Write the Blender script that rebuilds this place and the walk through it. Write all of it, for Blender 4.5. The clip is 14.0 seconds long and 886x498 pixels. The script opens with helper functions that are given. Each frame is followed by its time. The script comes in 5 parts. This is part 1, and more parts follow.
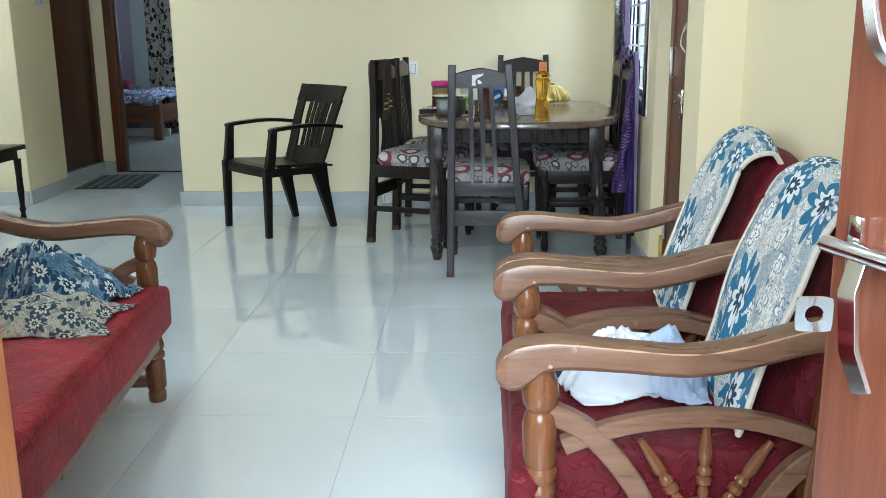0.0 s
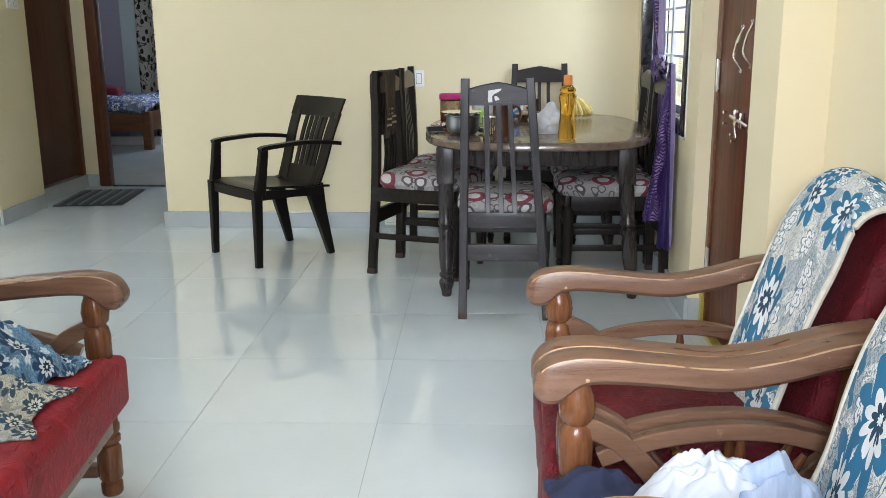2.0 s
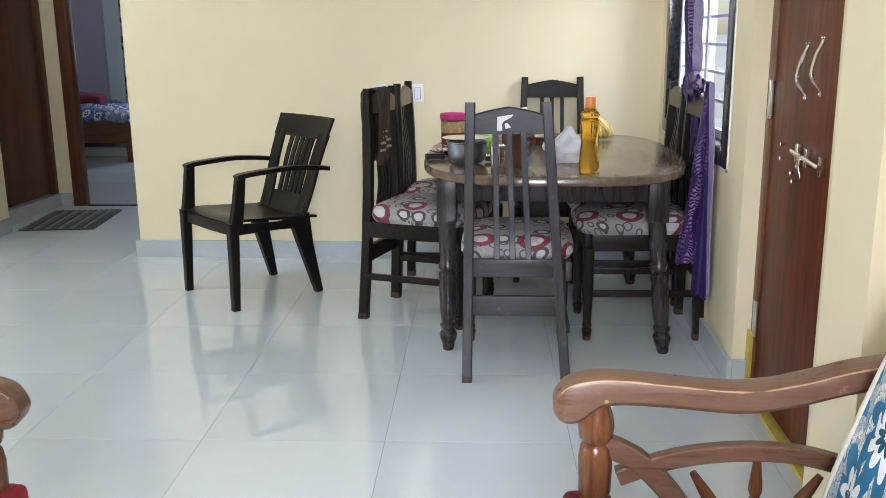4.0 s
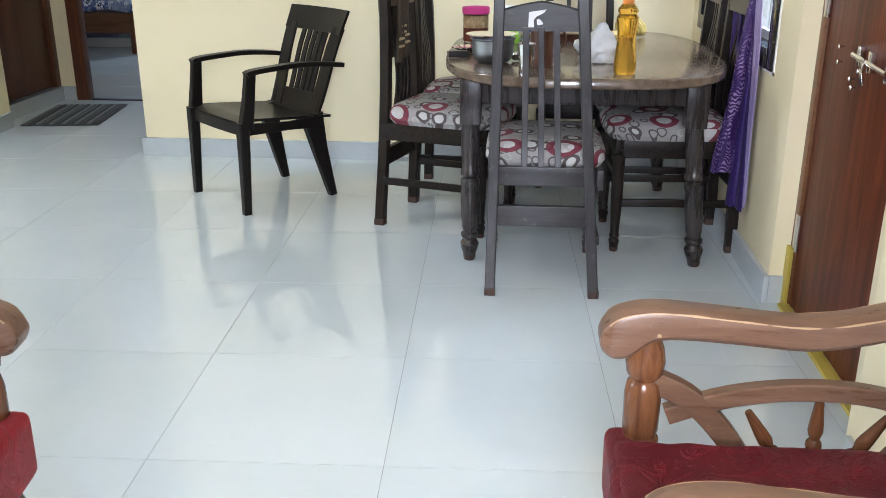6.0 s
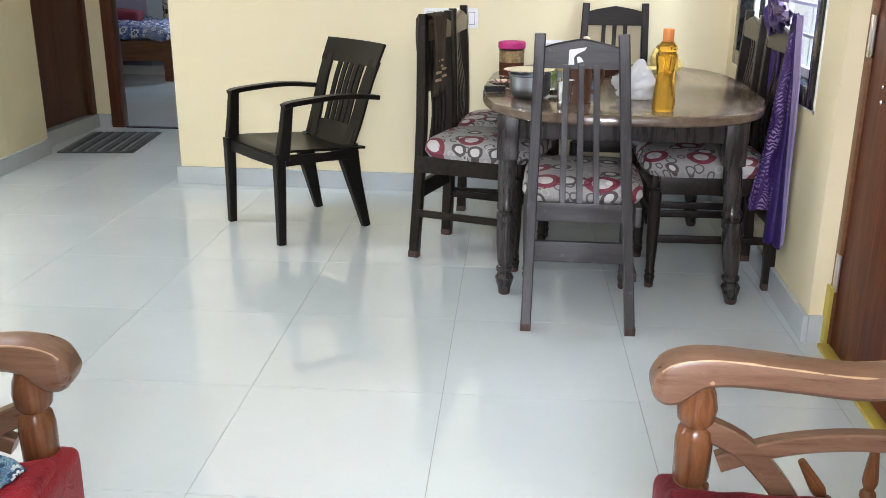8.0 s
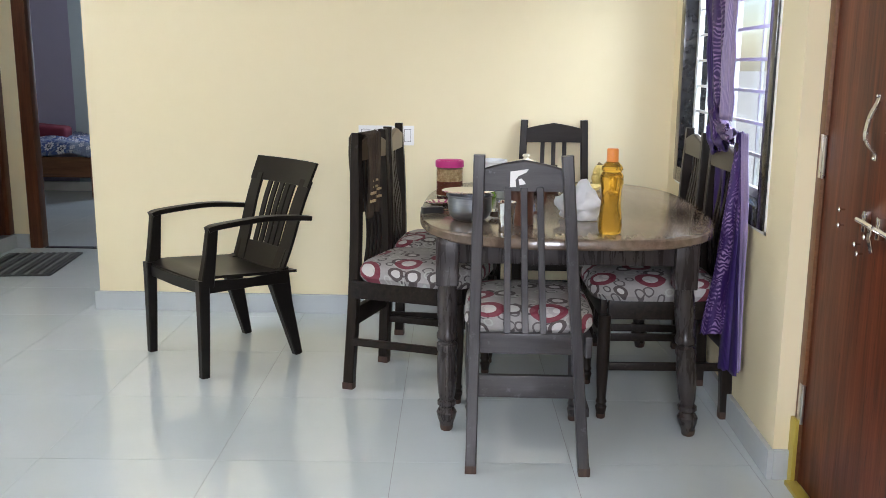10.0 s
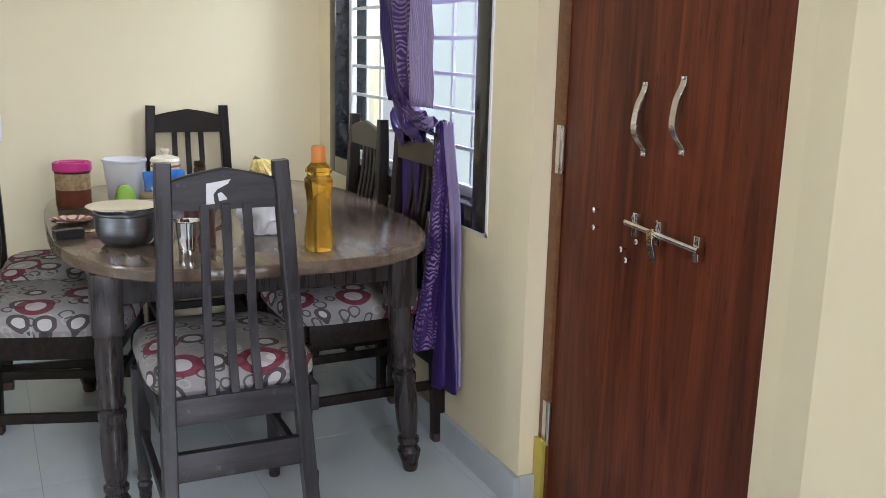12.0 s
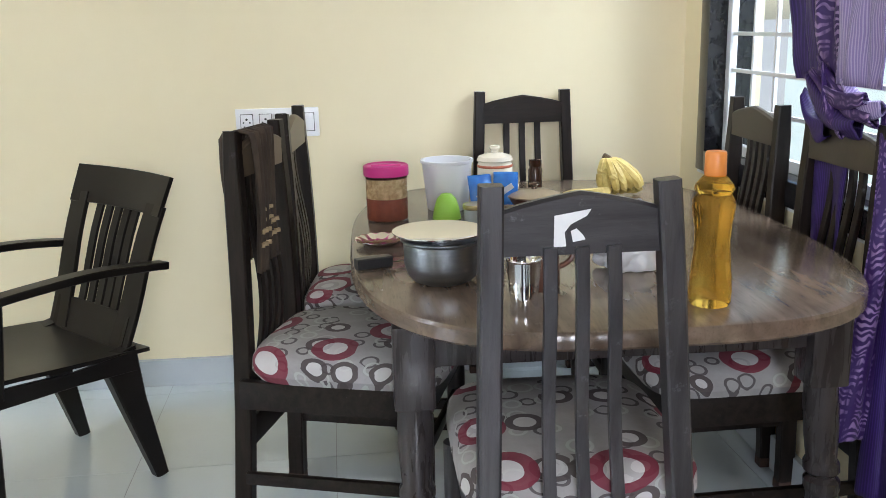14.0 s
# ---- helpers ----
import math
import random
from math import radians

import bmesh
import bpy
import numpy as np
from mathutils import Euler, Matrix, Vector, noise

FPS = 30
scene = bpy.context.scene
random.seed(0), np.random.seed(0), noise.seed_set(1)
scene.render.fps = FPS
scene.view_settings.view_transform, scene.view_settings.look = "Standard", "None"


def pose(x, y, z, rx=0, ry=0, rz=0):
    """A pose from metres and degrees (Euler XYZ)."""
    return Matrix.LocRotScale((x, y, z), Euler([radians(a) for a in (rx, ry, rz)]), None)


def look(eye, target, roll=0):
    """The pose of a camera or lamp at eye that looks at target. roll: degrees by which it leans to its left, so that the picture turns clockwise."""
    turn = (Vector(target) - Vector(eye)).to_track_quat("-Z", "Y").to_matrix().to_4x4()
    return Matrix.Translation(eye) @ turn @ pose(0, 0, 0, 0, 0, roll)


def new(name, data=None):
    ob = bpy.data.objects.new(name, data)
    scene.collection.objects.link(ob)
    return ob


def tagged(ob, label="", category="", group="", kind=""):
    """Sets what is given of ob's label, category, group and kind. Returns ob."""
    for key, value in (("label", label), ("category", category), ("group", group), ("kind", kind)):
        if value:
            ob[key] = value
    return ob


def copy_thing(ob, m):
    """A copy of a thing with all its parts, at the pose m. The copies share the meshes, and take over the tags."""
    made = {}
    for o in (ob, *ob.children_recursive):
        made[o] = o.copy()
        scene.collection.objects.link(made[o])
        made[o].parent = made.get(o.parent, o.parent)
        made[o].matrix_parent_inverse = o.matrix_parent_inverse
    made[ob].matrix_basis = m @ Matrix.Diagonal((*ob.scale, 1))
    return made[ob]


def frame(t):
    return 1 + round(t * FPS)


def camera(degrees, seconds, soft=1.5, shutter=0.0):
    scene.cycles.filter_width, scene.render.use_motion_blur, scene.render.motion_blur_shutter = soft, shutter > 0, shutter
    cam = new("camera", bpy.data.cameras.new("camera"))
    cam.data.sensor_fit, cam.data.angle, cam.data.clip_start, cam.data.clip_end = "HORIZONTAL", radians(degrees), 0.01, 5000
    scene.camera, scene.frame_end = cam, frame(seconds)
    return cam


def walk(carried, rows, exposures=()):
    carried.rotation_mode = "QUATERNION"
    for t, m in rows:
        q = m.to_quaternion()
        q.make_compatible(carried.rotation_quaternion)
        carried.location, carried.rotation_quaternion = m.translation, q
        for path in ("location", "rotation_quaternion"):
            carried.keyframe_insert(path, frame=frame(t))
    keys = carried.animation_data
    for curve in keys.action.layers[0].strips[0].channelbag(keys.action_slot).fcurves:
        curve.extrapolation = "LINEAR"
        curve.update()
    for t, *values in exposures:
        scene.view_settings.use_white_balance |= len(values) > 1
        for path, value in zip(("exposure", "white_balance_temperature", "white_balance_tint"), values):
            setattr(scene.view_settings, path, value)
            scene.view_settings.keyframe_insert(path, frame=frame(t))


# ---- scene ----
cam = camera(51.7, 14.0, soft=0.6)
PATH = [
    (0, (1.531, 0.794, 1.177), (1.39, 2.735, 0.718), -0.6),
    (0.5, (1.498, 0.906, 1.185), (1.36, 2.848, 0.726), -0.5),
    (1, (1.471, 1.031, 1.194), (1.33, 2.973, 0.736), -0.4),
    (1.5, (1.456, 1.179, 1.197), (1.308, 3.121, 0.74), -0.5),
    (2, (1.447, 1.355, 1.21), (1.304, 3.297, 0.753), -0.5),
    (2.5, (1.438, 1.506, 1.23), (1.295, 3.452, 0.791), -0.5),
    (5, (1.376, 2.132, 1.273), (1.22, 4.054, 0.743), -0.5),
    (5.5, (1.355, 2.141, 1.263), (1.198, 4.03, 0.627), -0.1),
    (6, (1.343, 2.145, 1.259), (1.181, 4.02, 0.583), 0.0),
    (6.5, (1.334, 2.149, 1.26), (1.154, 4.017, 0.568), 0.1),
    (7, (1.313, 2.151, 1.259), (1.111, 4.015, 0.565), 0.2),
    (7.5, (1.3, 2.139, 1.28), (1.088, 4.008, 0.601), 0.2),
    (8, (1.288, 2.147, 1.287), (1.078, 4.036, 0.665), 0.3),
    (10.3, (1.273, 2.499, 1.298), (1.252, 4.461, 0.911), 0.2),
    (10.5, (1.202, 2.573, 1.296), (1.364, 4.524, 0.887), 1.3),
    (11, (1.057, 2.701, 1.313), (1.632, 4.567, 0.881), 3.0),
    (11.5, (1.002, 2.891, 1.304), (1.768, 4.686, 0.868), 1.9),
    (12, (0.983, 3.086, 1.3), (1.806, 4.857, 0.867), 1.4),
    (12.5, (0.943, 3.335, 1.3), (1.792, 5.092, 0.866), 1.5),
    (13, (0.953, 3.512, 1.277), (1.772, 5.285, 0.846), 1.2),
    (13.5, (1.046, 3.7, 1.274), (1.575, 5.577, 0.828), -0.6),
    (14, (1.088, 3.862, 1.264), (1.239, 5.798, 0.786), -1.4),
]
# exposure and white balance drift as the walk goes indoors
EXPOSURES = [(0.0, 0.0, 5900, 1), (1.5, 0.05, 6100, 6), (2.5, 0.1, 6450, 10), (5.0, 0.28, 6150, 12), (6.0, 0.4, 6150, 11), (8.0, 0.45, 6450, 12),
             (10.5, 0.2, 6450, 13), (11.0, 0.1, 6450, 13), (11.5, -0.06, 6400, 14), (12.0, -0.02, 6250, 14), (12.5, 0.25, 6150, 14), (13.2, 0.36, 6200, 13), (14.0, 0.24, 6250, 11)]
walk(cam, [(t, look(eye, target, roll)) for t, eye, target, roll in PATH], EXPOSURES)

# ---- light ----
world = bpy.data.worlds.new("world")
scene.world = world
world.use_nodes = True
wn = world.node_tree
sky = wn.nodes.new("ShaderNodeTexSky")
sky.sky_type = "NISHITA"
sky.sun_disc = False
sky.sun_elevation = radians(62)
sky.sun_rotation = radians(285)
wn.links.new(sky.outputs[0], wn.nodes["Background"].inputs[0])
wn.nodes["Background"].inputs[1].default_value = 0.15
sun = new("sun", bpy.data.lights.new("sun", "SUN"))
sun.data.energy, sun.data.angle, sun.data.color = 4.5, radians(0.5), (1.0, 0.95, 0.87)
sun.matrix_world = look((-1, 8, 12), (4.6, 6.5, 1.0))


def area(name, m, sx, sy, power, colour):
    ob = new(name, bpy.data.lights.new(name, "AREA"))
    ob.data.shape, ob.data.size, ob.data.size_y = "RECTANGLE", sx, sy
    ob.data.energy, ob.data.color = power, colour
    ob.matrix_world = m
    return ob


# daylight in the dining window's opening, in the open entrance and in the bedroom window
area("daylight_window", look((2.95, 6.1, 2.5), (1.3, 5.9, 0.9)), 1.3, 0.8, 75, (0.8, 0.88, 1.0))
area("daylight_entrance", look((1.4, -0.6, 2.1), (1.4, 3.5, 0.7)), 1.6, 1.6, 300, (0.87, 0.9, 1.0))
# unseen fill lamp at the left wall, added to brighten the right side
area("fill_left_opening", look((-4.3, 3.6, 1.6), (1.0, 3.8, 1.0)), 1.9, 1.3, 65, (0.85, 0.89, 1.0))
area("daylight_bedroom", look((-2.0, 12.5, 1.5), (-2.6, 9.5, 0.6)), 0.5, 1.2, 24.0, (0.75, 0.85, 1.0))


# ---- shader helpers ----
class Shade:
    """A node material that is put together call by call."""

    def __init__(self, name, rough=0.5, metal=0.0):
        self.m = bpy.data.materials.new(name)
        self.m.use_nodes = True
        self.t = self.m.node_tree
        self.b = self.t.nodes["Principled BSDF"]
        self.put(self.b.inputs["Roughness"], rough)
        self.put(self.b.inputs["Metallic"], metal)

    def put(self, socket, v):
        if isinstance(v, bpy.types.NodeSocket):
            self.t.links.new(v, socket)
        elif isinstance(v, (tuple, list)) and len(v) == 3 and len(socket.default_value) == 4:
            socket.default_value = (*v, 1)
        else:
            socket.default_value = v

    def coord(self, kind="Object", scale=(1, 1, 1), turn=(0, 0, 0)):
        c = self.t.nodes.new("ShaderNodeTexCoord")
        k = self.t.nodes.new("ShaderNodeMapping")
        self.t.links.new(c.outputs[kind], k.inputs[0])
        k.inputs["Scale"].default_value = scale
        k.inputs["Rotation"].default_value = turn
        return k.outputs[0]

    def noise(self, vec, scale, detail=4, rough=0.55, warp=0.0):
        n = self.t.nodes.new("ShaderNodeTexNoise")
        self.put(n.inputs["Vector"], vec)
        for key, v in (("Scale", scale), ("Detail", detail), ("Roughness", rough), ("Distortion", warp)):
            n.inputs[key].default_value = v
        return n.outputs[0]

    def voronoi(self, vec, scale, dims="3D", rand=1.0):
        n = self.t.nodes.new("ShaderNodeTexVoronoi")
        n.voronoi_dimensions = dims
        self.put(n.inputs["Vector"], vec)
        n.inputs["Scale"].default_value = scale
        n.inputs["Randomness"].default_value = rand
        return n

    def wave(self, vec, scale, warp=0.0, direction="X", profile="SIN", detail=2.0):
        n = self.t.nodes.new("ShaderNodeTexWave")
        n.bands_direction, n.wave_profile = direction, profile
        self.put(n.inputs["Vector"], vec)
        n.inputs["Scale"].default_value = scale
        n.inputs["Distortion"].default_value = warp
        n.inputs["Detail"].default_value = detail
        return n.outputs[1]

    def math(self, op, a, b=0.0, c=0.0):
        n = self.t.nodes.new("ShaderNodeMath")
        n.operation = op
        for i, v in enumerate((a, b, c)):
            self.put(n.inputs[i], v)
        return n.outputs[0]

    def step(self, v, lo, hi):
        n = self.t.nodes.new("ShaderNodeMapRange")
        self.put(n.inputs[0], v)
        n.inputs[1].default_value, n.inputs[2].default_value = lo, hi
        return n.outputs[0]

    def mix(self, f, a, b):
        n = self.t.nodes.new("ShaderNodeMix")
        n.data_type = "RGBA"
        self.put(n.inputs[0], f)
        self.put(n.inputs[6], a)
        self.put(n.inputs[7], b)
        return n.outputs[2]

    def random(self):
        return self.t.nodes.new("ShaderNodeObjectInfo").outputs["Random"]

    def split(self, vec):
        n = self.t.nodes.new("ShaderNodeSeparateXYZ")
        self.put(n.inputs[0], vec)
        return n.outputs

    def bump(self, height, strength, distance=0.002):
        n = self.t.nodes.new("ShaderNodeBump")
        n.inputs["Strength"].default_value = strength
        n.inputs["Distance"].default_value = distance
        self.put(n.inputs["Height"], height)
        self.put(self.b.inputs["Normal"], n.outputs[0])

    def colour(self, v):
        self.put(self.b.inputs["Base Color"], v)
        return self

    def set(self, key, v):
        self.put(self.b.inputs[key], v)
        return self


def plain(name, c1, c2, rough=0.5, metal=0.0, scale=3.0, bump=0.15, fine=120.0, stretch=(1, 1, 1), spread=0.08, spec=0.5):
    """Two tones that drift, with fine grain in gloss and relief."""
    s = Shade(name, rough, metal)
    v = s.coord(scale=stretch)
    big, small = s.noise(v, scale, 5), s.noise(v, fine, 3)
    s.colour(s.mix(s.math("ADD", s.math("MULTIPLY", s.step(big, 0.3, 0.7), 0.75), s.math("MULTIPLY", small, 0.25)), c1, c2))
    s.set("Roughness", s.math("MULTIPLY_ADD", big, spread, rough - spread / 2)).set("Specular IOR Level", spec)
    if bump:
        s.bump(small, bump, 0.001)
    return s.m


def wood(name, dark, light, rough=0.35, grain=(1, 14, 14), scale=5.0, wear=None, wear_at=0.68, bump=0.2, turn=(0, 0, 0), gloss=0.35):
    """Streaks along one axis, pores, and rubbed places where wear is given."""
    s = Shade(name, rough)
    v = s.coord(scale=grain, turn=turn)
    flat = s.coord()
    streak = s.noise(v, scale, 6, 0.6, 0.6)
    pores = s.noise(v, scale * 9, 2)
    col = s.mix(s.step(streak, 0.3, 0.72), dark, light)
    col = s.mix(s.math("MULTIPLY", s.step(pores, 0.55, 0.75), 0.3), col, tuple(c * 0.45 for c in dark))
    r = s.math("MULTIPLY_ADD", streak, 0.2, rough - 0.1)
    if wear:
        rub = s.math("MULTIPLY", s.step(s.noise(flat, 22, 6, 0.75), wear_at, wear_at + 0.12), 0.7)
        col = s.mix(rub, col, wear)
        r = s.math("ADD", r, s.math("MULTIPLY", rub, 0.25))
    s.colour(col).set("Roughness", r).set("Specular IOR Level", gloss)
    s.bump(pores, bump, 0.0008)
    return s.m


# ---- materials ----
def wall_paint(name, a, b):
    s = Shade(name, 0.6)
    v = s.coord()
    big, mid, fine = s.noise(v, 0.9, 3), s.noise(v, 14, 5, 0.6), s.noise(v, 260, 2)
    s.colour(s.mix(s.math("MULTIPLY_ADD", mid, 0.5, s.math("MULTIPLY", big, 0.5)), a, b))
    s.set("Roughness", s.math("MULTIPLY_ADD", mid, 0.15, 0.5))
    s.bump(s.math("MULTIPLY_ADD", fine, 0.4, mid), 0.12, 0.003)
    return s.m


yellow_wall = wall_paint("yellow_emulsion", (0.79, 0.695, 0.455), (0.84, 0.75, 0.515))
lilac_wall = wall_paint("lilac_emulsion", (0.55, 0.52, 0.66), (0.62, 0.58, 0.72))
white_paint = wall_paint("white_ceiling_paint", (0.78, 0.78, 0.76), (0.84, 0.84, 0.82))
outside_paint = wall_paint("outside_white_wash", (0.64, 0.76, 0.78), (0.74, 0.84, 0.86))
concrete = wall_paint("cement", (0.3, 0.3, 0.29), (0.4, 0.4, 0.38))


def tile_glaze():
    s = Shade("glazed_floor_tile", 0.09)
    v = s.coord()
    cloud, vein = s.noise(v, 2.2, 5, 0.6, 0.5), s.noise(v, 30, 4)
    a = s.mix(s.step(cloud, 0.35, 0.7), (0.60, 0.675, 0.69), (0.65, 0.715, 0.73))
    a = s.mix(s.math("MULTIPLY", s.random(), 0.3), a, (0.70, 0.755, 0.775))
    a = s.mix(s.math("MULTIPLY", s.step(vein, 0.6, 0.75), 0.12), a, (0.48, 0.5, 0.5))
    s.colour(a)
    s.set("Roughness", s.math("MULTIPLY_ADD", cloud, 0.02, 0.0))
    s.set("Specular IOR Level", 0.5).set("IOR", 1.9)
    s.bump(s.noise(v, 5, 2), 0.012, 0.002)
    return s.m


tile = tile_glaze()
grout = plain("grey_grout", (0.27, 0.29, 0.3), (0.35, 0.37, 0.38), 0.8, scale=8)
skirt = plain("grey_skirting_tile", (0.46, 0.5, 0.52), (0.53, 0.57, 0.585), 0.22, scale=4, bump=0.03)
mustard = plain("mustard_paint", (0.42, 0.32, 0.04), (0.5, 0.4, 0.08), 0.5, scale=12)
teak = wood("varnished_teak", (0.130, 0.066, 0.039), (0.222, 0.124, 0.077), 0.3, (1.2, 12, 12), 4.0, (0.44, 0.31, 0.21), 0.64)
teak_post = wood("varnished_teak_turned", (0.10, 0.036, 0.015), (0.22, 0.092, 0.038), 0.2, (12, 12, 1.2), 4.0, (0.5, 0.36, 0.24), 0.72)
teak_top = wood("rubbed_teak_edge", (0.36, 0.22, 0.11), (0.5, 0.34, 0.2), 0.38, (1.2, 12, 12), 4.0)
dark_wood = wood("black_brown_stained_wood", (0.007, 0.005, 0.004), (0.021, 0.0145, 0.011), 0.36, (10, 10, 1.0), 5.0, (0.085, 0.078, 0.08), 0.64, gloss=0.2)
dark_rail = wood("black_brown_rail", (0.007, 0.005, 0.004), (0.021, 0.0145, 0.011), 0.36, (1.0, 10, 10), 5.0, (0.085, 0.078, 0.08), 0.64, gloss=0.2)
# table legs: rubbed wear, plus bluish-grey sheen put into the colour
worn_leg = wood("rubbed_leg_with_sheen", (0.017, 0.013, 0.012), (0.044, 0.037, 0.036), 0.28, (10, 10, 1.0), 5.0, (0.13, 0.125, 0.135), 0.64, gloss=0.35)
# near chair: the entrance light's grey sheen is painted into the stain, besides wear
grey_wood = wood("stained_wood_with_sheen", (0.018, 0.016, 0.017), (0.046, 0.042, 0.044), 0.34, (10, 10, 1.0), 5.0, (0.13, 0.125, 0.135), 0.6, gloss=0.4)
grey_rail = wood("stained_rail_with_sheen", (0.018, 0.016, 0.017), (0.046, 0.042, 0.044), 0.34, (1.0, 10, 10), 5.0, (0.13, 0.125, 0.135), 0.6, gloss=0.4)
foot_wood = wood("scuffed_foot", (0.03, 0.015, 0.01), (0.075, 0.042, 0.03), 0.5, (6, 6, 1), 6)
table_wood = wood("polished_table_top", (0.085, 0.058, 0.040), (0.180, 0.131, 0.096), 0.19, (7, 1.0, 7), 3.2, (0.21, 0.17, 0.135), 0.64, 0.06, gloss=0.55)


def red_laminate():
    s = Shade("red_brown_laminate", 0.36)
    broad = s.noise(s.coord(scale=(6, 6, 0.4)), 2.6, 5, 0.6, 1.2)
    fine = s.noise(s.coord(scale=(26, 26, 0.8)), 4.0, 4, 0.6, 0.4)
    fleck = s.noise(s.coord(scale=(30, 30, 2.6)), 3.6, 3, 0.6, 0.3)
    col = s.mix(s.step(broad, 0.32, 0.68), (0.058, 0.013, 0.006), (0.185, 0.046, 0.018))
    col = s.mix(s.math("MULTIPLY", s.step(fine, 0.42, 0.7), 0.28), col, (0.04, 0.010, 0.006))
    col = s.mix(s.math("MULTIPLY", s.step(fleck, 0.6, 0.72), 0.65), col, (0.02, 0.006, 0.004))
    s.colour(col).set("Roughness", s.math("MULTIPLY_ADD", fine, 0.15, 0.34)).set("Specular IOR Level", 0.18)
    s.bump(fleck, 0.06, 0.0006)
    return s.m


laminate = red_laminate()
door_wood = wood("dark_red_door", (0.065, 0.02, 0.009), (0.14, 0.05, 0.022), 0.4, (10, 10, 0.6), 3)
bed_wood = wood("brown_bed_wood", (0.1, 0.035, 0.014), (0.2, 0.085, 0.035), 0.4, (0.8, 10, 10), 3)
entry_wood = wood("varnished_entry_door", (0.12, 0.034, 0.018), (0.22, 0.075, 0.037), 0.33, (14, 14, 0.8), 3.5, (0.4, 0.25, 0.17), 0.72)
# lighter orange copy of the entry varnish, with light on the left leaf painted in
orange_wood = wood("lit_orange_varnish", (0.36, 0.13, 0.045), (0.5, 0.21, 0.085), 0.35, (14, 14, 0.8), 3.5)
black_plastic = plain("black_moulded_plastic", (0.007, 0.0054, 0.0047), (0.013, 0.0105, 0.009), 0.34, scale=7, bump=0.06, fine=300, spec=0.22)
black_granite = plain("black_granite_frame", (0.008, 0.008, 0.009), (0.02, 0.02, 0.022), 0.15, scale=30, bump=0.0)
white_metal = plain("white_enamel", (0.75, 0.78, 0.8), (0.82, 0.84, 0.85), 0.4, scale=6, bump=0.03)
steel = plain("brushed_steel", (0.55, 0.54, 0.52), (0.72, 0.71, 0.69), 0.27, 1.0, scale=9, bump=0.05, fine=200)
bright_steel = plain("polished_steel", (0.72, 0.72, 0.73), (0.82, 0.82, 0.83), 0.1, 1.0, scale=9, bump=0.02)
aluminium = plain("dull_aluminium", (0.25, 0.28, 0.31), (0.36, 0.39, 0.42), 0.36, 1.0, scale=8, bump=0.1, stretch=(1, 1, 12))
switch_white = plain("white_switch_plastic", (0.8, 0.8, 0.8), (0.85, 0.85, 0.85), 0.3, scale=5, bump=0.0)
rubber = plain("ribbed_dark_mat", (0.03, 0.035, 0.035), (0.07, 0.075, 0.075), 0.85, scale=25, bump=0.4)
dark_gap = plain("dark_grey_plastic", (0.03, 0.03, 0.03), (0.05, 0.05, 0.05), 0.5, bump=0.0)


def ring_fabric():
    """Greyish linen with rings of several sizes in maroon, dark brown and pale grey."""
    s = Shade("ring_print_fabric", 0.85)
    v = s.coord("UV")
    weave = s.noise(v, 300, 2)
    col = s.mix(s.noise(v, 18, 5, 0.7), (0.21, 0.20, 0.195), (0.37, 0.355, 0.345))
    for scale, tone, lo, hi, width, keep, seed in ((17, (0.07, 0.06, 0.06), 0.22, 0.36, 0.06, 0.5, 0.3), (15, (0.36, 0.37, 0.34), 0.2, 0.38, 0.05, 0.45, 1.7),
                                                  (10.5, (0.055, 0.04, 0.04), 0.22, 0.36, 0.08, 0.55, 2.6), (5.6, (0.15, 0.010, 0.028), 0.2, 0.36, 0.075, 0.25, 0.9)):
        k = s.t.nodes.new("ShaderNodeVectorMath")
        s.put(k.inputs[0], v)
        k.inputs[1].default_value = (seed, seed * 2.3, 0)
        vo = s.voronoi(k.outputs[0], scale, "2D", 0.75)
        r = s.split(vo.outputs["Color"])
        radius = s.math("MULTIPLY_ADD", r[0], hi - lo, lo)
        off = s.math("ABSOLUTE", s.math("SUBTRACT", vo.outputs["Distance"], radius))
        ring = s.math("MULTIPLY", s.math("LESS_THAN", off, width), s.math("GREATER_THAN", r[1], keep))
        inner = s.math("MULTIPLY", s.math("LESS_THAN", vo.outputs["Distance"], s.math("SUBTRACT", radius, width)), s.math("GREATER_THAN", r[1], keep))
        if scale < 12:
            col = s.mix(s.math("MULTIPLY", inner, 0.6), col, (0.58, 0.565, 0.555))
        col = s.mix(s.math("MULTIPLY", ring, 0.92), col, tone)
    s.colour(col)
    s.bump(weave, 0.4, 0.001)
    return s.m


def damask(name, a, b, scale=16.0):
    """Crimson pile cloth with a raised leaf figure and creases, whose shade is put into the colour."""
    s = Shade(name, 0.52)
    v = s.coord()
    leaf = s.step(s.noise(v, scale, 3, 0.5, 2.2), 0.52, 0.58)
    fine = s.noise(v, 420, 2)
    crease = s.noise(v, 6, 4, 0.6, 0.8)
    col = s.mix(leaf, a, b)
    # crease hollows darkened in the base colour, as painted shade
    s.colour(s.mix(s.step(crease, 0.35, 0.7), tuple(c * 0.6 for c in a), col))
    s.set("Specular IOR Level", 0.3)
    s.set("Sheen Weight", 0.06).set("Sheen Roughness", 0.4).set("Sheen Tint", (0.9, 0.35, 0.35))
    s.bump(s.math("ADD", s.math("MULTIPLY", leaf, 0.5), s.math("ADD", s.math("MULTIPLY", fine, 0.3), crease)), 0.9, 0.007)
    return s.m


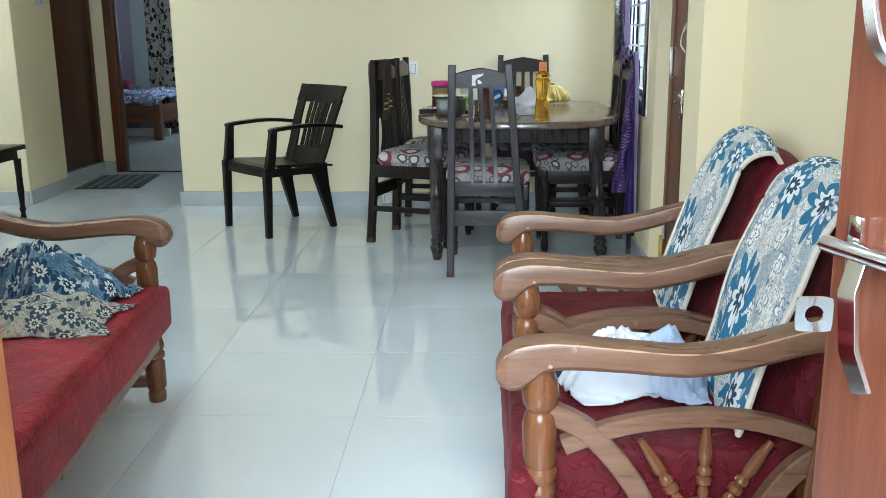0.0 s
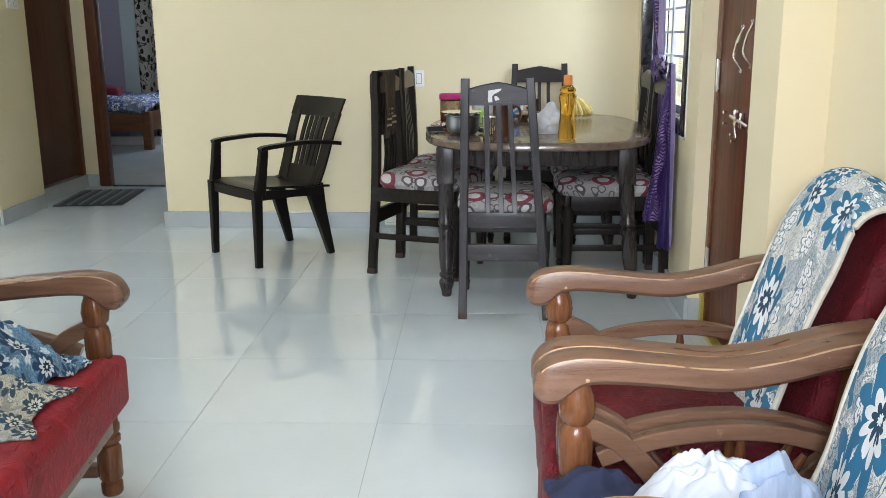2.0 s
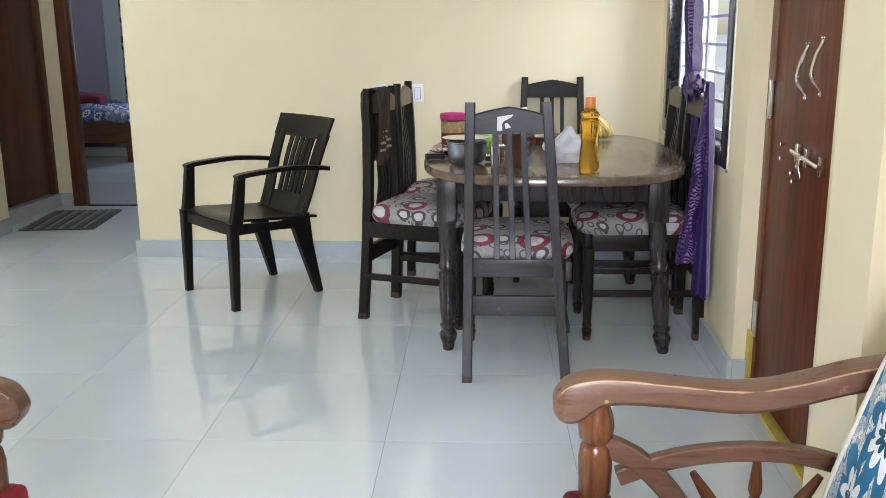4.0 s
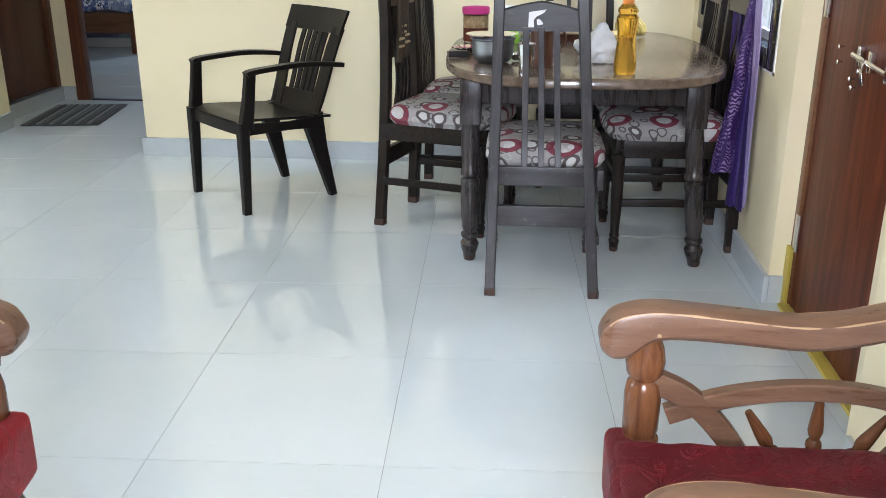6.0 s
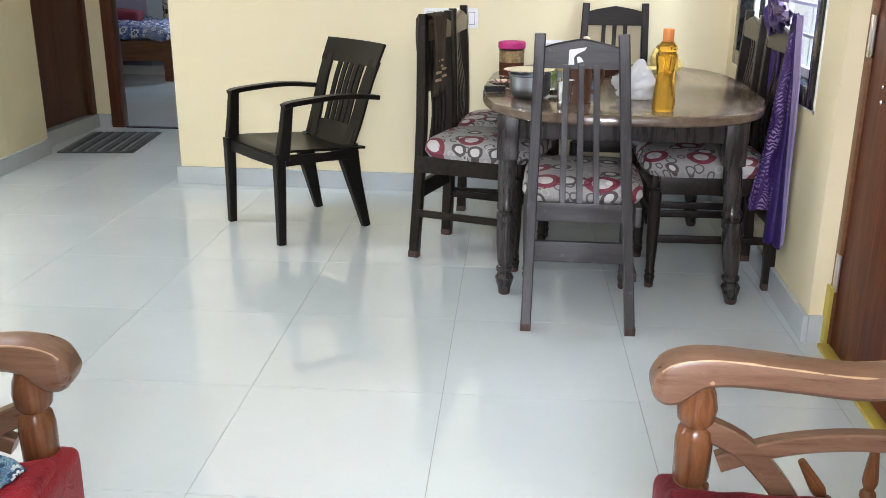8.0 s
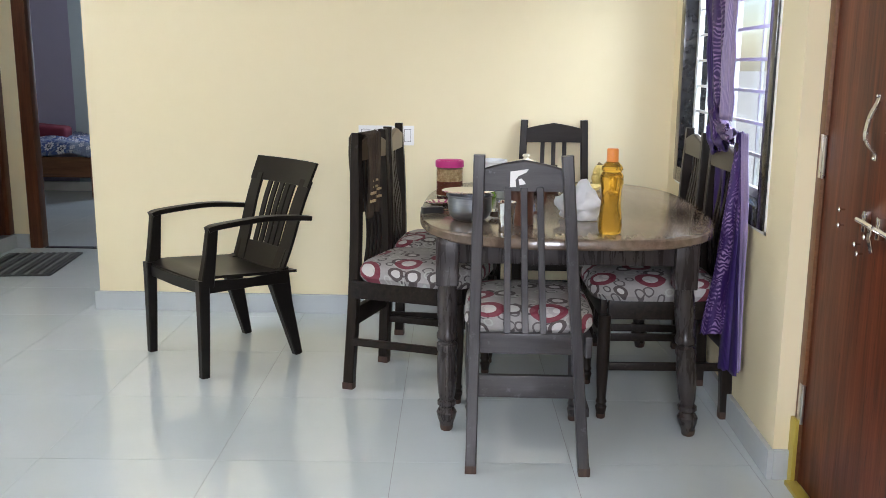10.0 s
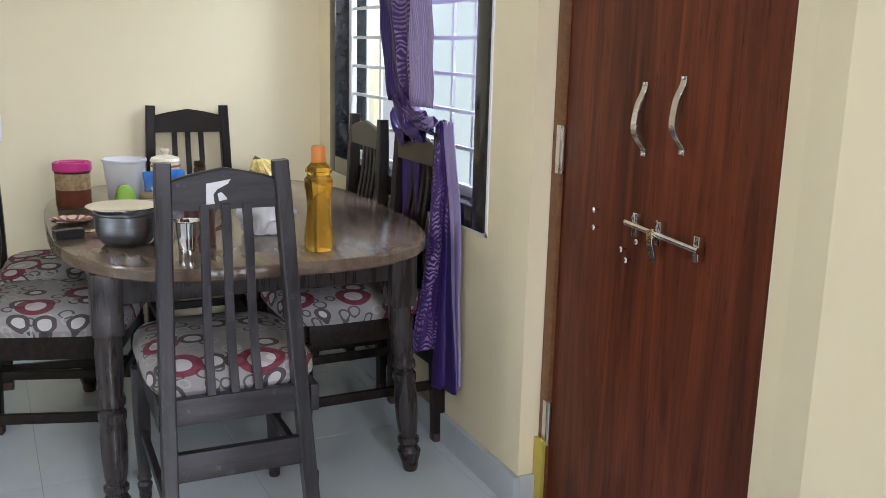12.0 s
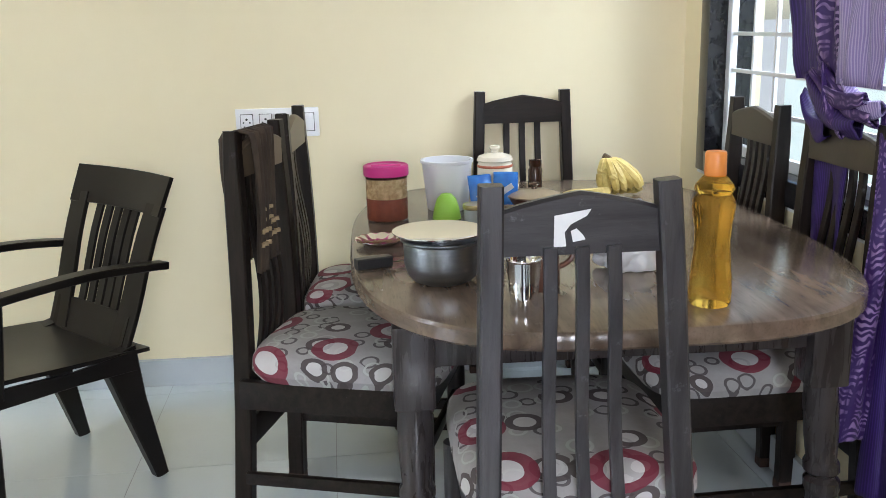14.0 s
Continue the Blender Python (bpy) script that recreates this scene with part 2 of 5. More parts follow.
def flower_print(name, ground, maze, blue, white, scale=3.4, dense=1.0, border=0.0):
    """Printed cover: a fine scribbled ground, blue many-petalled flowers with white middles, and trailing leaves."""
    s = Shade(name, 0.85)
    uv = s.coord("UV")
    scrib = s.voronoi(uv, 95, "2D")
    lines = s.math("LESS_THAN", s.math("ABSOLUTE", s.math("SUBTRACT", s.noise(uv, 60, 2, 0.5, 3.0), 0.5)), 0.034)
    col = s.mix(s.math("MULTIPLY", lines, 0.85), ground, maze)
    col = s.mix(s.math("MULTIPLY", s.math("LESS_THAN", scrib.outputs["Distance"], 0.16), 0.5), col, maze)
    trail = s.step(s.noise(uv, 11, 3, 0.5, 1.5), 0.53, 0.56)
    col = s.mix(s.math("MULTIPLY", trail, 0.42 * dense), col, tuple(0.7 * c + 0.03 for c in blue))

    def flower(col, scale, petals, keep, reach, tones, shift):
        k = s.t.nodes.new("ShaderNodeVectorMath")
        s.put(k.inputs[0], uv)
        k.inputs[1].default_value = shift
        vo = s.voronoi(k.outputs[0], scale, "2D", 0.55)
        mid = s.split(vo.outputs["Position"])
        here = s.split(k.outputs[0])
        a = s.math("ARCTAN2", s.math("SUBTRACT", here[1], mid[1]), s.math("SUBTRACT", here[0], mid[0]))
        lobe = s.math("ABSOLUTE", s.math("COSINE", s.math("MULTIPLY", a, petals / 2)))
        d = vo.outputs["Distance"]
        on = s.math("GREATER_THAN", s.split(vo.outputs["Color"])[0], keep)
        for size, tone in tones:
            edge = s.math("MULTIPLY", s.math("MULTIPLY_ADD", lobe, 0.45, 0.55), size * reach)
            col = s.mix(s.math("MULTIPLY", s.math("LESS_THAN", d, edge), on), col, tone)
        return col

    col = flower(col, scale * 2.6, 6, 0.45, 0.4, ((1.0, maze), (0.85, white), (0.5, maze), (0.36, white)), (0.37, 0.11, 0))
    col = flower(col, scale, 9, 0.15, 0.46, ((1.0, blue), (0.56, white), (0.3, tuple(c * 0.35 for c in blue)), (0.1, white)), (0, 0, 0))
    if border:
        x = s.split(uv)[0]
        edge = s.math("GREATER_THAN", s.math("ABSOLUTE", s.math("SUBTRACT", x, border / 2)), border / 2 - 0.055)
        edge = s.math("MULTIPLY", edge, s.step(s.noise(uv, 26, 3, 0.5, 1.5), 0.42, 0.5))
        col = s.mix(s.math("MULTIPLY", edge, 0.5), col, tuple(0.45 * p + 0.5 * q for p, q in zip(maze, blue)))
    s.colour(col)
    s.bump(s.noise(uv, 380, 2), 0.5, 0.0016)
    return s.m


def curtain_cloth(name, dark, light, stripes=True):
    s = Shade(name, 0.5)
    uv = s.coord("UV")
    if stripes:
        w = s.wave(uv, 22, 0.0)
        col = s.mix(s.step(w, 0.55, 0.75), dark, light)
    else:
        w = s.wave(uv, 17, 10.0, "Y", detail=1.0)
        patch = s.step(s.noise(s.coord("UV", (1.4, 0.7, 1)), 8, 3, 0.5, 1.2), 0.42, 0.62)
        col = s.mix(s.math("MULTIPLY", s.step(w, 0.4, 0.8), patch), dark, light)
    s.colour(s.mix(s.math("MULTIPLY", s.noise(uv, 14, 4), 0.35), col, dark))
    s.set("Sheen Weight", 0.04).set("Specular IOR Level", 0.3)
    s.bump(s.noise(uv, 260, 2), 0.2, 0.001)
    return s.m


def leaf_curtain():
    s = Shade("grey_leaf_curtain", 0.7)
    uv = s.coord("UV")
    vo = s.voronoi(s.coord("UV", (1.5, 0.85, 1), (0, 0, 0.5)), 9, "2D", 0.7)
    leaf = s.math("LESS_THAN", vo.outputs["Distance"], 0.24)
    stem = s.math("LESS_THAN", s.math("ABSOLUTE", s.math("SUBTRACT", s.noise(uv, 6, 2, 0.5, 1.0), 0.5)), 0.02)
    col = s.mix(stem, (0.6, 0.58, 0.53), (0.09, 0.08, 0.075))
    s.colour(s.mix(leaf, col, (0.035, 0.03, 0.03)))
    return s.m


rings = ring_fabric()
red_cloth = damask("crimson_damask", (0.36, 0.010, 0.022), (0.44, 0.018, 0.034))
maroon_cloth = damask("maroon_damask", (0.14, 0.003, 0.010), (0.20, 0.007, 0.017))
cover_print = flower_print("blue_flower_cover", (0.72, 0.72, 0.65), (0.13, 0.19, 0.23), (0.02, 0.15, 0.27), (0.74, 0.76, 0.73), 5.2, 1.0, 0.40)
shawl_print = flower_print("blue_flower_shawl", (0.035, 0.15, 0.29), (0.35, 0.45, 0.48), (0.01, 0.05, 0.11), (0.6, 0.66, 0.66), 8.0)
cream_print = flower_print("cream_flower_shawl", (0.6, 0.57, 0.45), (0.10, 0.13, 0.15), (0.03, 0.07, 0.10), (0.6, 0.6, 0.52), 7.0)
lace = plain("cream_lace_edge", (0.55, 0.52, 0.42), (0.68, 0.65, 0.55), 0.9, scale=60, bump=0.5)
purple_stripe = curtain_cloth("purple_striped_curtain", (0.018, 0.006, 0.075), (0.045, 0.018, 0.14))
purple_swirl = curtain_cloth("purple_swirl_curtain", (0.028, 0.008, 0.085), (0.36, 0.24, 0.46), False)
lilac_stripe = curtain_cloth("lilac_striped_curtain", (0.23, 0.18, 0.37), (0.41, 0.35, 0.56))
leaf_cloth = leaf_curtain()
white_cloth = plain("white_cotton", (0.58, 0.63, 0.70), (0.70, 0.74, 0.79), 0.9, scale=8, bump=0.3)
blue_cloth = plain("pale_blue_cotton", (0.25, 0.36, 0.56), (0.58, 0.65, 0.76), 0.9, scale=9, bump=0.3, stretch=(5, 1, 1))
navy_cloth = plain("navy_cotton", (0.01, 0.014, 0.04), (0.02, 0.028, 0.07), 0.9, scale=8, bump=0.3)
towel_cloth = plain("brown_checked_towel", (0.018, 0.012, 0.009), (0.075, 0.05, 0.03), 0.95, scale=25, bump=0.5, stretch=(1, 1, 0.3))
towel_band = plain("tan_towel_band", (0.28, 0.2, 0.11), (0.4, 0.3, 0.17), 0.95, scale=30, bump=0.5)
bed_print = flower_print("blue_white_sheet", (0.35, 0.42, 0.55), (0.05, 0.08, 0.2), (0.06, 0.1, 0.28), (0.7, 0.72, 0.76), 5.0)
pillow_red = plain("dark_pink_pillow", (0.16, 0.02, 0.04), (0.22, 0.035, 0.06), 0.9, scale=10)


def clear(name, colour, rough, ior, transmission=1.0):
    s = Shade(name, rough)
    s.colour(colour).set("Transmission Weight", transmission).set("IOR", ior)
    return s.m


amber = clear("amber_plastic", (1.0, 0.63, 0.12), 0.12, 1.12, 0.96)
orange_cap = plain("orange_cap", (0.62, 0.2, 0.035), (0.7, 0.25, 0.05), 0.4, bump=0.0)
clear_plastic = clear("clear_plastic", (0.9, 0.9, 0.9), 0.1, 1.15)
bag_plastic = clear("thin_white_bag", (0.85, 0.87, 0.9), 0.3, 1.1, 0.45)
pink = plain("pink_lid", (0.55, 0.03, 0.2), (0.62, 0.05, 0.26), 0.4, bump=0.0)
pickle = plain("red_pickle", (0.2, 0.04, 0.02), (0.32, 0.085, 0.04), 0.5, scale=40)
dry_mix = plain("fried_snack", (0.36, 0.19, 0.07), (0.8, 0.62, 0.36), 0.6, scale=60, bump=0.4)
bucket_white = plain("white_plastic", (0.8, 0.81, 0.85), (0.85, 0.86, 0.89), 0.4, bump=0.0)
ceramic = plain("cream_ceramic", (0.72, 0.66, 0.52), (0.78, 0.73, 0.6), 0.2, bump=0.0)
ceramic_red = plain("red_glaze", (0.45, 0.12, 0.07), (0.55, 0.18, 0.1), 0.2, bump=0.0)
brown_clay = plain("brown_plastic_mug", (0.075, 0.028, 0.015), (0.11, 0.045, 0.025), 0.35, scale=9)
lime = plain("lime_plastic", (0.3, 0.6, 0.05), (0.36, 0.66, 0.1), 0.35, bump=0.0)
blue_foil = plain("blue_foil_packet", (0.02, 0.12, 0.45), (0.05, 0.25, 0.65), 0.25, scale=22, bump=0.5, fine=50)
banana_skin = plain("ripe_banana_skin", (0.38, 0.27, 0.06), (0.66, 0.53, 0.18), 0.5, scale=30)
banana_tip = plain("brown_banana_tip", (0.06, 0.04, 0.015), (0.14, 0.09, 0.03), 0.7)
black_grip = plain("black_grip", (0.01, 0.01, 0.01), (0.02, 0.02, 0.02), 0.35, bump=0.0)
brown_glass = plain("brown_jar", (0.03, 0.012, 0.006), (0.05, 0.02, 0.01), 0.15, bump=0.0)
sticker_white = plain("torn_paper", (0.65, 0.65, 0.66), (0.74, 0.74, 0.74), 0.8, scale=30)
tan_paint = plain("rubbed_top_rail", (0.12, 0.085, 0.05), (0.17, 0.125, 0.08), 0.4, scale=10)
brown_crest = plain("dull_brown_top_rail", (0.034, 0.026, 0.019), (0.06, 0.047, 0.035), 0.4, scale=10)
glass = clear("window_glass", (0.95, 0.98, 0.98), 0.0, 1.05)
lamp_glow = Shade("tube_glow", 0.4).colour((0.9, 0.9, 0.9)).set("Emission Color", (0.87, 0.91, 1.0)).set("Emission Strength", 125.0).m


# ---- mesh helpers ----
def link(name, bm, material, parent=None, label="", smooth=35):
    me = bpy.data.meshes.new(name)
    bmesh.ops.recalc_face_normals(bm, faces=bm.faces[:])
    bm.to_mesh(me)
    bm.free()
    me.materials.append(material)
    if smooth:
        me.shade_smooth()
        me.set_sharp_from_angle(angle=radians(smooth))
    ob = new(name, me)
    if parent:
        ob.parent = parent
    if label:
        ob["label"] = label
    return ob


def part(name, bm, material, parent, label=""):
    return link(name, bm, material, parent, label)


def thing(name, m, label, category, group="", kind=""):
    ob = new(name)
    ob.empty_display_size = 0.1
    ob.matrix_world = m
    return tagged(ob, label, category, group, kind)


def box(x0, x1, y0, y1, z0, z1, bev=0.0, bm=None, seg=2):
    bm = bm or bmesh.new()
    m = Matrix.LocRotScale(((x0 + x1) / 2, (y0 + y1) / 2, (z0 + z1) / 2), None, (x1 - x0, y1 - y0, z1 - z0))
    vs = bmesh.ops.create_cube(bm, size=1, matrix=m)["verts"]
    if bev:
        es = list({e for v in vs for e in v.link_edges})
        bmesh.ops.bevel(bm, geom=es, offset=bev, segments=seg, profile=0.6, affect="EDGES", clamp_overlap=True)
    return bm


def loft(rings, bm=None, cap=True):
    bm = bm or bmesh.new()
    vs = [[bm.verts.new(p) for p in r] for r in rings]
    n = len(vs[0])
    for a, b in zip(vs, vs[1:]):
        for i in range(n):
            bm.faces.new((a[i], a[(i + 1) % n], b[(i + 1) % n], b[i]))
    if cap:
        bm.faces.new(vs[0][::-1])
        bm.faces.new(vs[-1])
    return bm


def lathe(profile, at=(0, 0, 0), n=20, bm=None, cap=True, squash=1.0):
    rings = [[(at[0] + r * math.cos(2 * math.pi * i / n), at[1] + squash * r * math.sin(2 * math.pi * i / n), at[2] + z) for i in range(n)] for r, z in profile]
    return loft(rings, bm, cap)


def beam(path, side, w, h, bm=None, chamfer=0.22):
    """A bar of rounded-off section along a path. side: the way its width points; w, h: one number or one a point."""
    side = Vector(side).normalized()
    pts = [Vector(p) for p in path]
    rings = []
    for i, p in enumerate(pts):
        tan = (pts[min(i + 1, len(pts) - 1)] - pts[max(i - 1, 0)]).normalized()
        s = (side - tan * side.dot(tan)).normalized()
        up = tan.cross(s)
        a = (w[i] if isinstance(w, (list, tuple)) else w) / 2
        b = (h[i] if isinstance(h, (list, tuple)) else h) / 2
        c = chamfer * min(a, b)
        rings.append([p + s * x + up * y for x, y in ((a, b - c), (a - c, b), (c - a, b), (-a, b - c), (-a, c - b), (c - a, -b), (a - c, -b), (a, c - b))])
    return loft(rings, bm)


def tube(path, r, n=8, bm=None):
    pts = [Vector(p) for p in path]
    rings = []
    for i, p in enumerate(pts):
        tan = (pts[min(i + 1, len(pts) - 1)] - pts[max(i - 1, 0)]).normalized()
        ref = Vector((0, 0, 1)) if abs(tan.z) < 0.9 else Vector((1, 0, 0))
        s = tan.cross(ref).normalized()
        u = s.cross(tan)
        q = r[i] if isinstance(r, (list, tuple)) else r
        rings.append([p + (s * math.cos(2 * math.pi * k / n) + u * math.sin(2 * math.pi * k / n)) * q for k in range(n)])
    return loft(rings, bm)


def spline(keys, n):
    """Smooth points through a few keys (Catmull-Rom)."""
    k = [Vector(p) for p in keys]
    out = []
    for j in range(n):
        f = j / (n - 1) * (len(k) - 1)
        i = min(int(f), len(k) - 2)
        t = f - i
        a, b, c, d = k[max(i - 1, 0)], k[i], k[i + 1], k[min(i + 2, len(k) - 1)]
        out.append(0.5 * (2 * b + (c - a) * t + (2 * a - 5 * b + 4 * c - d) * t * t + (3 * b - a - 3 * c + d) * t ** 3))
    return out


def sheet(name, f, nu, nv, material, parent=None, label="", thick=0.004, size=(1, 1)):
    """Cloth from f(u, v), with u and v from 0 to 1, and its cloth-size UV map."""
    bm = bmesh.new()
    uv = bm.loops.layers.uv.new("uv")
    g = [[bm.verts.new(f(i / nu, j / nv)) for i in range(nu + 1)] for j in range(nv + 1)]
    for j in range(nv):
        for i in range(nu):
            fc = bm.faces.new((g[j][i], g[j][i + 1], g[j + 1][i + 1], g[j + 1][i]))
            for lp, (a, b) in zip(fc.loops, ((i, j), (i + 1, j), (i + 1, j + 1), (i, j + 1))):
                lp[uv].uv = (a / nu * size[0], b / nv * size[1])
    me = bpy.data.meshes.new(name)
    bm.to_mesh(me)
    bm.free()
    me.materials.append(material)
    me.shade_smooth()
    ob = new(name, me)
    if parent:
        ob.parent = parent
    if label:
        ob["label"] = label
    k = ob.modifiers.new("thickness", "SOLIDIFY")
    k.thickness, k.offset = thick, 0
    return ob


def wob(x, y, z, amp, freq=3.0):
    return amp * noise.noise(Vector((x * freq, y * freq, z * freq)))


def structure(name, bm, material, label, category):
    return tagged(link(name, bm, material, smooth=0), label, category, "", "structure")


# ---- the setting ----
TOP = 2.9
slab = structure("floor", box(-4.4, 2.6, 1.0, 12.7, -0.25, -0.0016), grout, "grey grout bed under the glazed floor tiles", "floor")
structure("ceiling", box(-4.4, 2.7, 1.0, 12.7, TOP, TOP + 0.12), white_paint, "plain white painted ceiling", "ceiling")
structure("wall_far", box(-0.775, 2.5, 7.09, 7.25, 0, TOP), yellow_wall, "pale yellow painted wall behind the dining table", "wall")
structure("wall_passage_end", box(0.6, 0.75, 7.25, 12.6, 0, TOP), yellow_wall, "plain yellow wall closing the passage", "wall")
# the opening in this wall is added for the fill lamp
wl = structure("wall_left", box(-4.4, -4.25, 1.0, 2.6, 0, TOP), yellow_wall, "plain yellow wall closing the living room, with an added opening", "wall")
for y0, y1, z0, z1 in ((4.6, 12.7, 0, TOP), (2.6, 4.6, 0, 0.9), (2.6, 4.6, 2.3, TOP)):
    part("wall_panel", box(-4.4, -4.25, y0, y1, z0, z1), yellow_wall, wl)
# out-of-view slab, added only to block the sun from that opening
structure("sunshade", box(-6.6, -4.4, 1.5, 6.5, 2.45, 2.55), outside_paint, "unseen slab added to keep sun out of the left opening", "sunshade")
structure("wall_recess", box(2.288, 2.45, 1.0, 3.87, 0, TOP), yellow_wall, "pale wall behind the two armchairs", "wall")
pillar_plan = ((2.152, 3.86), (2.46, 3.86), (2.46, 4.225), (2.178, 4.225), (2.152, 4.13))
structure("wall_pillar", loft([[(x, y, z) for x, y in pillar_plan] for z in (0, TOP)]), yellow_wall, "square pale yellow pillar beside the brown door", "pillar")
structure("wall_door_side", box(2.25, 2.45, 4.225, 4.345, 0, TOP), yellow_wall, "narrow strip of wall between pillar and door", "wall")
structure("wall_door_head", box(2.25, 2.45, 4.345, 5.19, 2.06, TOP), yellow_wall, "wall above the brown door", "wall")

# front wall with the two-leaf entrance
structure("wall_front_west", box(-4.4, 0.90, 1.0, 1.15, 0, TOP), yellow_wall, "front wall beside the entrance", "wall")
structure("wall_front_east", box(2.10, 2.45, 1.0, 1.15, 0, TOP), yellow_wall, "front wall beside the entrance", "wall")
structure("wall_front_head", box(0.90, 2.10, 1.0, 1.15, 2.12, TOP), yellow_wall, "front wall above the entrance", "wall")
fr = tagged(new("door_frame"), "varnished wooden frame of the entrance", "door frame", "", "structure")
part("jamb", box(0.90, 0.955, 1.0, 1.13, 0, 2.06, 0.004), orange_wood, fr)
part("jamb", box(2.045, 2.10, 1.0, 1.13, 0, 2.06, 0.004), orange_wood, fr)
part("head", box(0.90, 2.10, 1.0, 1.13, 2.06, 2.12, 0.004), orange_wood, fr)

# window wall in its own axes: x outwards, y along the wall
SKEW = pose(2.215, 5.19, 0)
WY0, WY1, WZ0, WZ1 = 0.25, 1.715, 0.762, 2.05
wall_window = structure("wall_window", box(0, 0.2, 0, WY0, 0, TOP), yellow_wall, "pale yellow wall round the dining window", "wall")
bm = box(0, 0.2, WY1, 1.90, 0, TOP)
box(0, 0.2, WY0, WY1, 0, WZ0, bm=bm)
box(0, 0.2, WY0, WY1, WZ1, TOP, bm=bm)
part("wall_panel", bm, yellow_wall, wall_window)
wall_window.matrix_world = SKEW

# passage: side wall, angled wall with a closed door, bedroom partition
structure("wall_corner", box(-4.25, -1.905, 7.075, 7.22, 0, TOP), yellow_wall, "pale yellow wall facing the living room", "wall")
PASS = pose(-1.90, 7.077, 0, 0, 0, 3.6)
side = structure("wall_passage", box(-0.3, 0, 0.001, 0.66, 0, TOP), yellow_wall, "shaded yellow wall along the passage", "wall")
side.matrix_world = PASS
structure("wall_strip", box(-2.35, -1.955, 8.685, 8.8, 0, TOP), yellow_wall, "narrow yellow wall between the two doorways", "wall")
structure("wall_over_door", box(-2.35, -2.062, 7.70, 8.685, 2.12, TOP), yellow_wall, "yellow wall above the dark closed door", "wall")
structure("door_step", box(-2.35, -2.05, 7.70, 8.684, 0, 0.1, 0.004), skirt, "raised grey tiled step under the closed door", "step")
shut = thing("closed_door", pose(0, 0, 0), "closed dark red-brown panelled wooden door on a raised step", "door")
part("leaf", box(-2.125, -2.09, 7.78, 8.615, 0.112, 2.06, 0.003), door_wood, shut)
part("panel", box(-2.092, -2.082, 7.90, 8.50, 0.26, 1.92, 0.006), door_wood, shut)
for y0, y1 in ((7.725, 7.78), (8.615, 8.682)):
    part("frame_post", box(-2.16, -2.066, y0, y1, 0.101, 2.118, 0.004), door_wood, shut)
part("frame_head", box(-2.16, -2.066, 7.78, 8.615, 2.06, 2.118, 0.004), door_wood, shut)

structure("wall_bedroom_west", box(-4.25, -2.35, 8.66, 8.8, 0, TOP), yellow_wall, "wall between passage and bedroom", "wall")
structure("wall_bedroom_front", box(-1.06, 0.6, 8.66, 8.8, 0, TOP), yellow_wall, "wall beside the bedroom doorway", "wall")
structure("wall_bedroom_head", box(-1.955, -1.06, 8.66, 8.8, 2.12, TOP), yellow_wall, "wall above the bedroom doorway", "wall")
bf = tagged(new("door_2"), "dark brown wooden frame of the open bedroom doorway", "door frame", "", "structure")
part("jamb", box(-1.953, -1.862, 8.672, 8.76, 0, 2.06, 0.005), door_wood, bf)
part("jamb", box(-1.12, -1.06, 8.62, 8.8, 0, 2.06, 0.005), door_wood, bf)
part("head", box(-1.95, -1.06, 8.62, 8.8, 2.06, 2.12, 0.005), door_wood, bf)
part("threshold", box(-1.85, -1.12, 8.68, 8.73, -0.004, 0.006), black_granite, bf, "black polished stone threshold")

# bedroom
structure("wall_bedroom_back", box(-4.25, -3.05, 12.42, 12.6, 0, TOP), lilac_wall, "lilac bedroom wall", "wall")
bw = structure("wall_bedroom_window", box(-3.05, -1.7, 12.42, 12.6, 0, 0.75), lilac_wall, "lilac bedroom wall round the window", "wall")
part("wall_panel", box(-3.05, -1.7, 12.42, 12.6, 2.1, TOP), lilac_wall, bw)
part("wall_panel", box(-1.7, 0.6, 12.42, 12.6, 0, TOP), lilac_wall, bw)
lining = structure("bedroom_side_lining", box(-4.25, -4.2, 9.1, 12.42, 0, TOP), lilac_wall, "lilac side wall of the bedroom", "wall")
structure("bedroom_pilaster", box(-3.2, -3.02, 12.3, 12.42, 0, TOP), outside_paint, "pale pilaster beside the bedroom window", "pillar")
bwin = tagged(new("window_2"), "bedroom window with dark bars behind a curtain", "window", "", "structure")
for z in (0.78, 1.1, 1.42, 1.74, 2.06):
    part("bar", box(-3.05, -1.7, 12.44, 12.46, z, z + 0.03), black_granite, bwin)
part("frame_post", box(-3.05, -2.98, 12.43, 12.47, 0.75, 2.1), black_granite, bwin)
part("frame_post", box(-2.35, -2.3, 12.43, 12.47, 0.75, 2.1), black_granite, bwin)
structure("bedroom_ground", box(-4.25, 0.6, 12.6, 16, -0.2, -0.1), concrete, "cement yard behind the bedroom", "ground")


def leafy(u, v):
    x = -3.13 + u * 0.80
    return (x, 12.33 + 0.035 * math.sin(u * 26) + wob(x, 0, v, 0.012), 0.02 + v * 2.2)


tagged(sheet("bedroom_curtain", leafy, 60, 6, leaf_cloth, size=(0.95, 2.2)), "grey curtain with a dark leaf print hanging to the floor", "curtain")

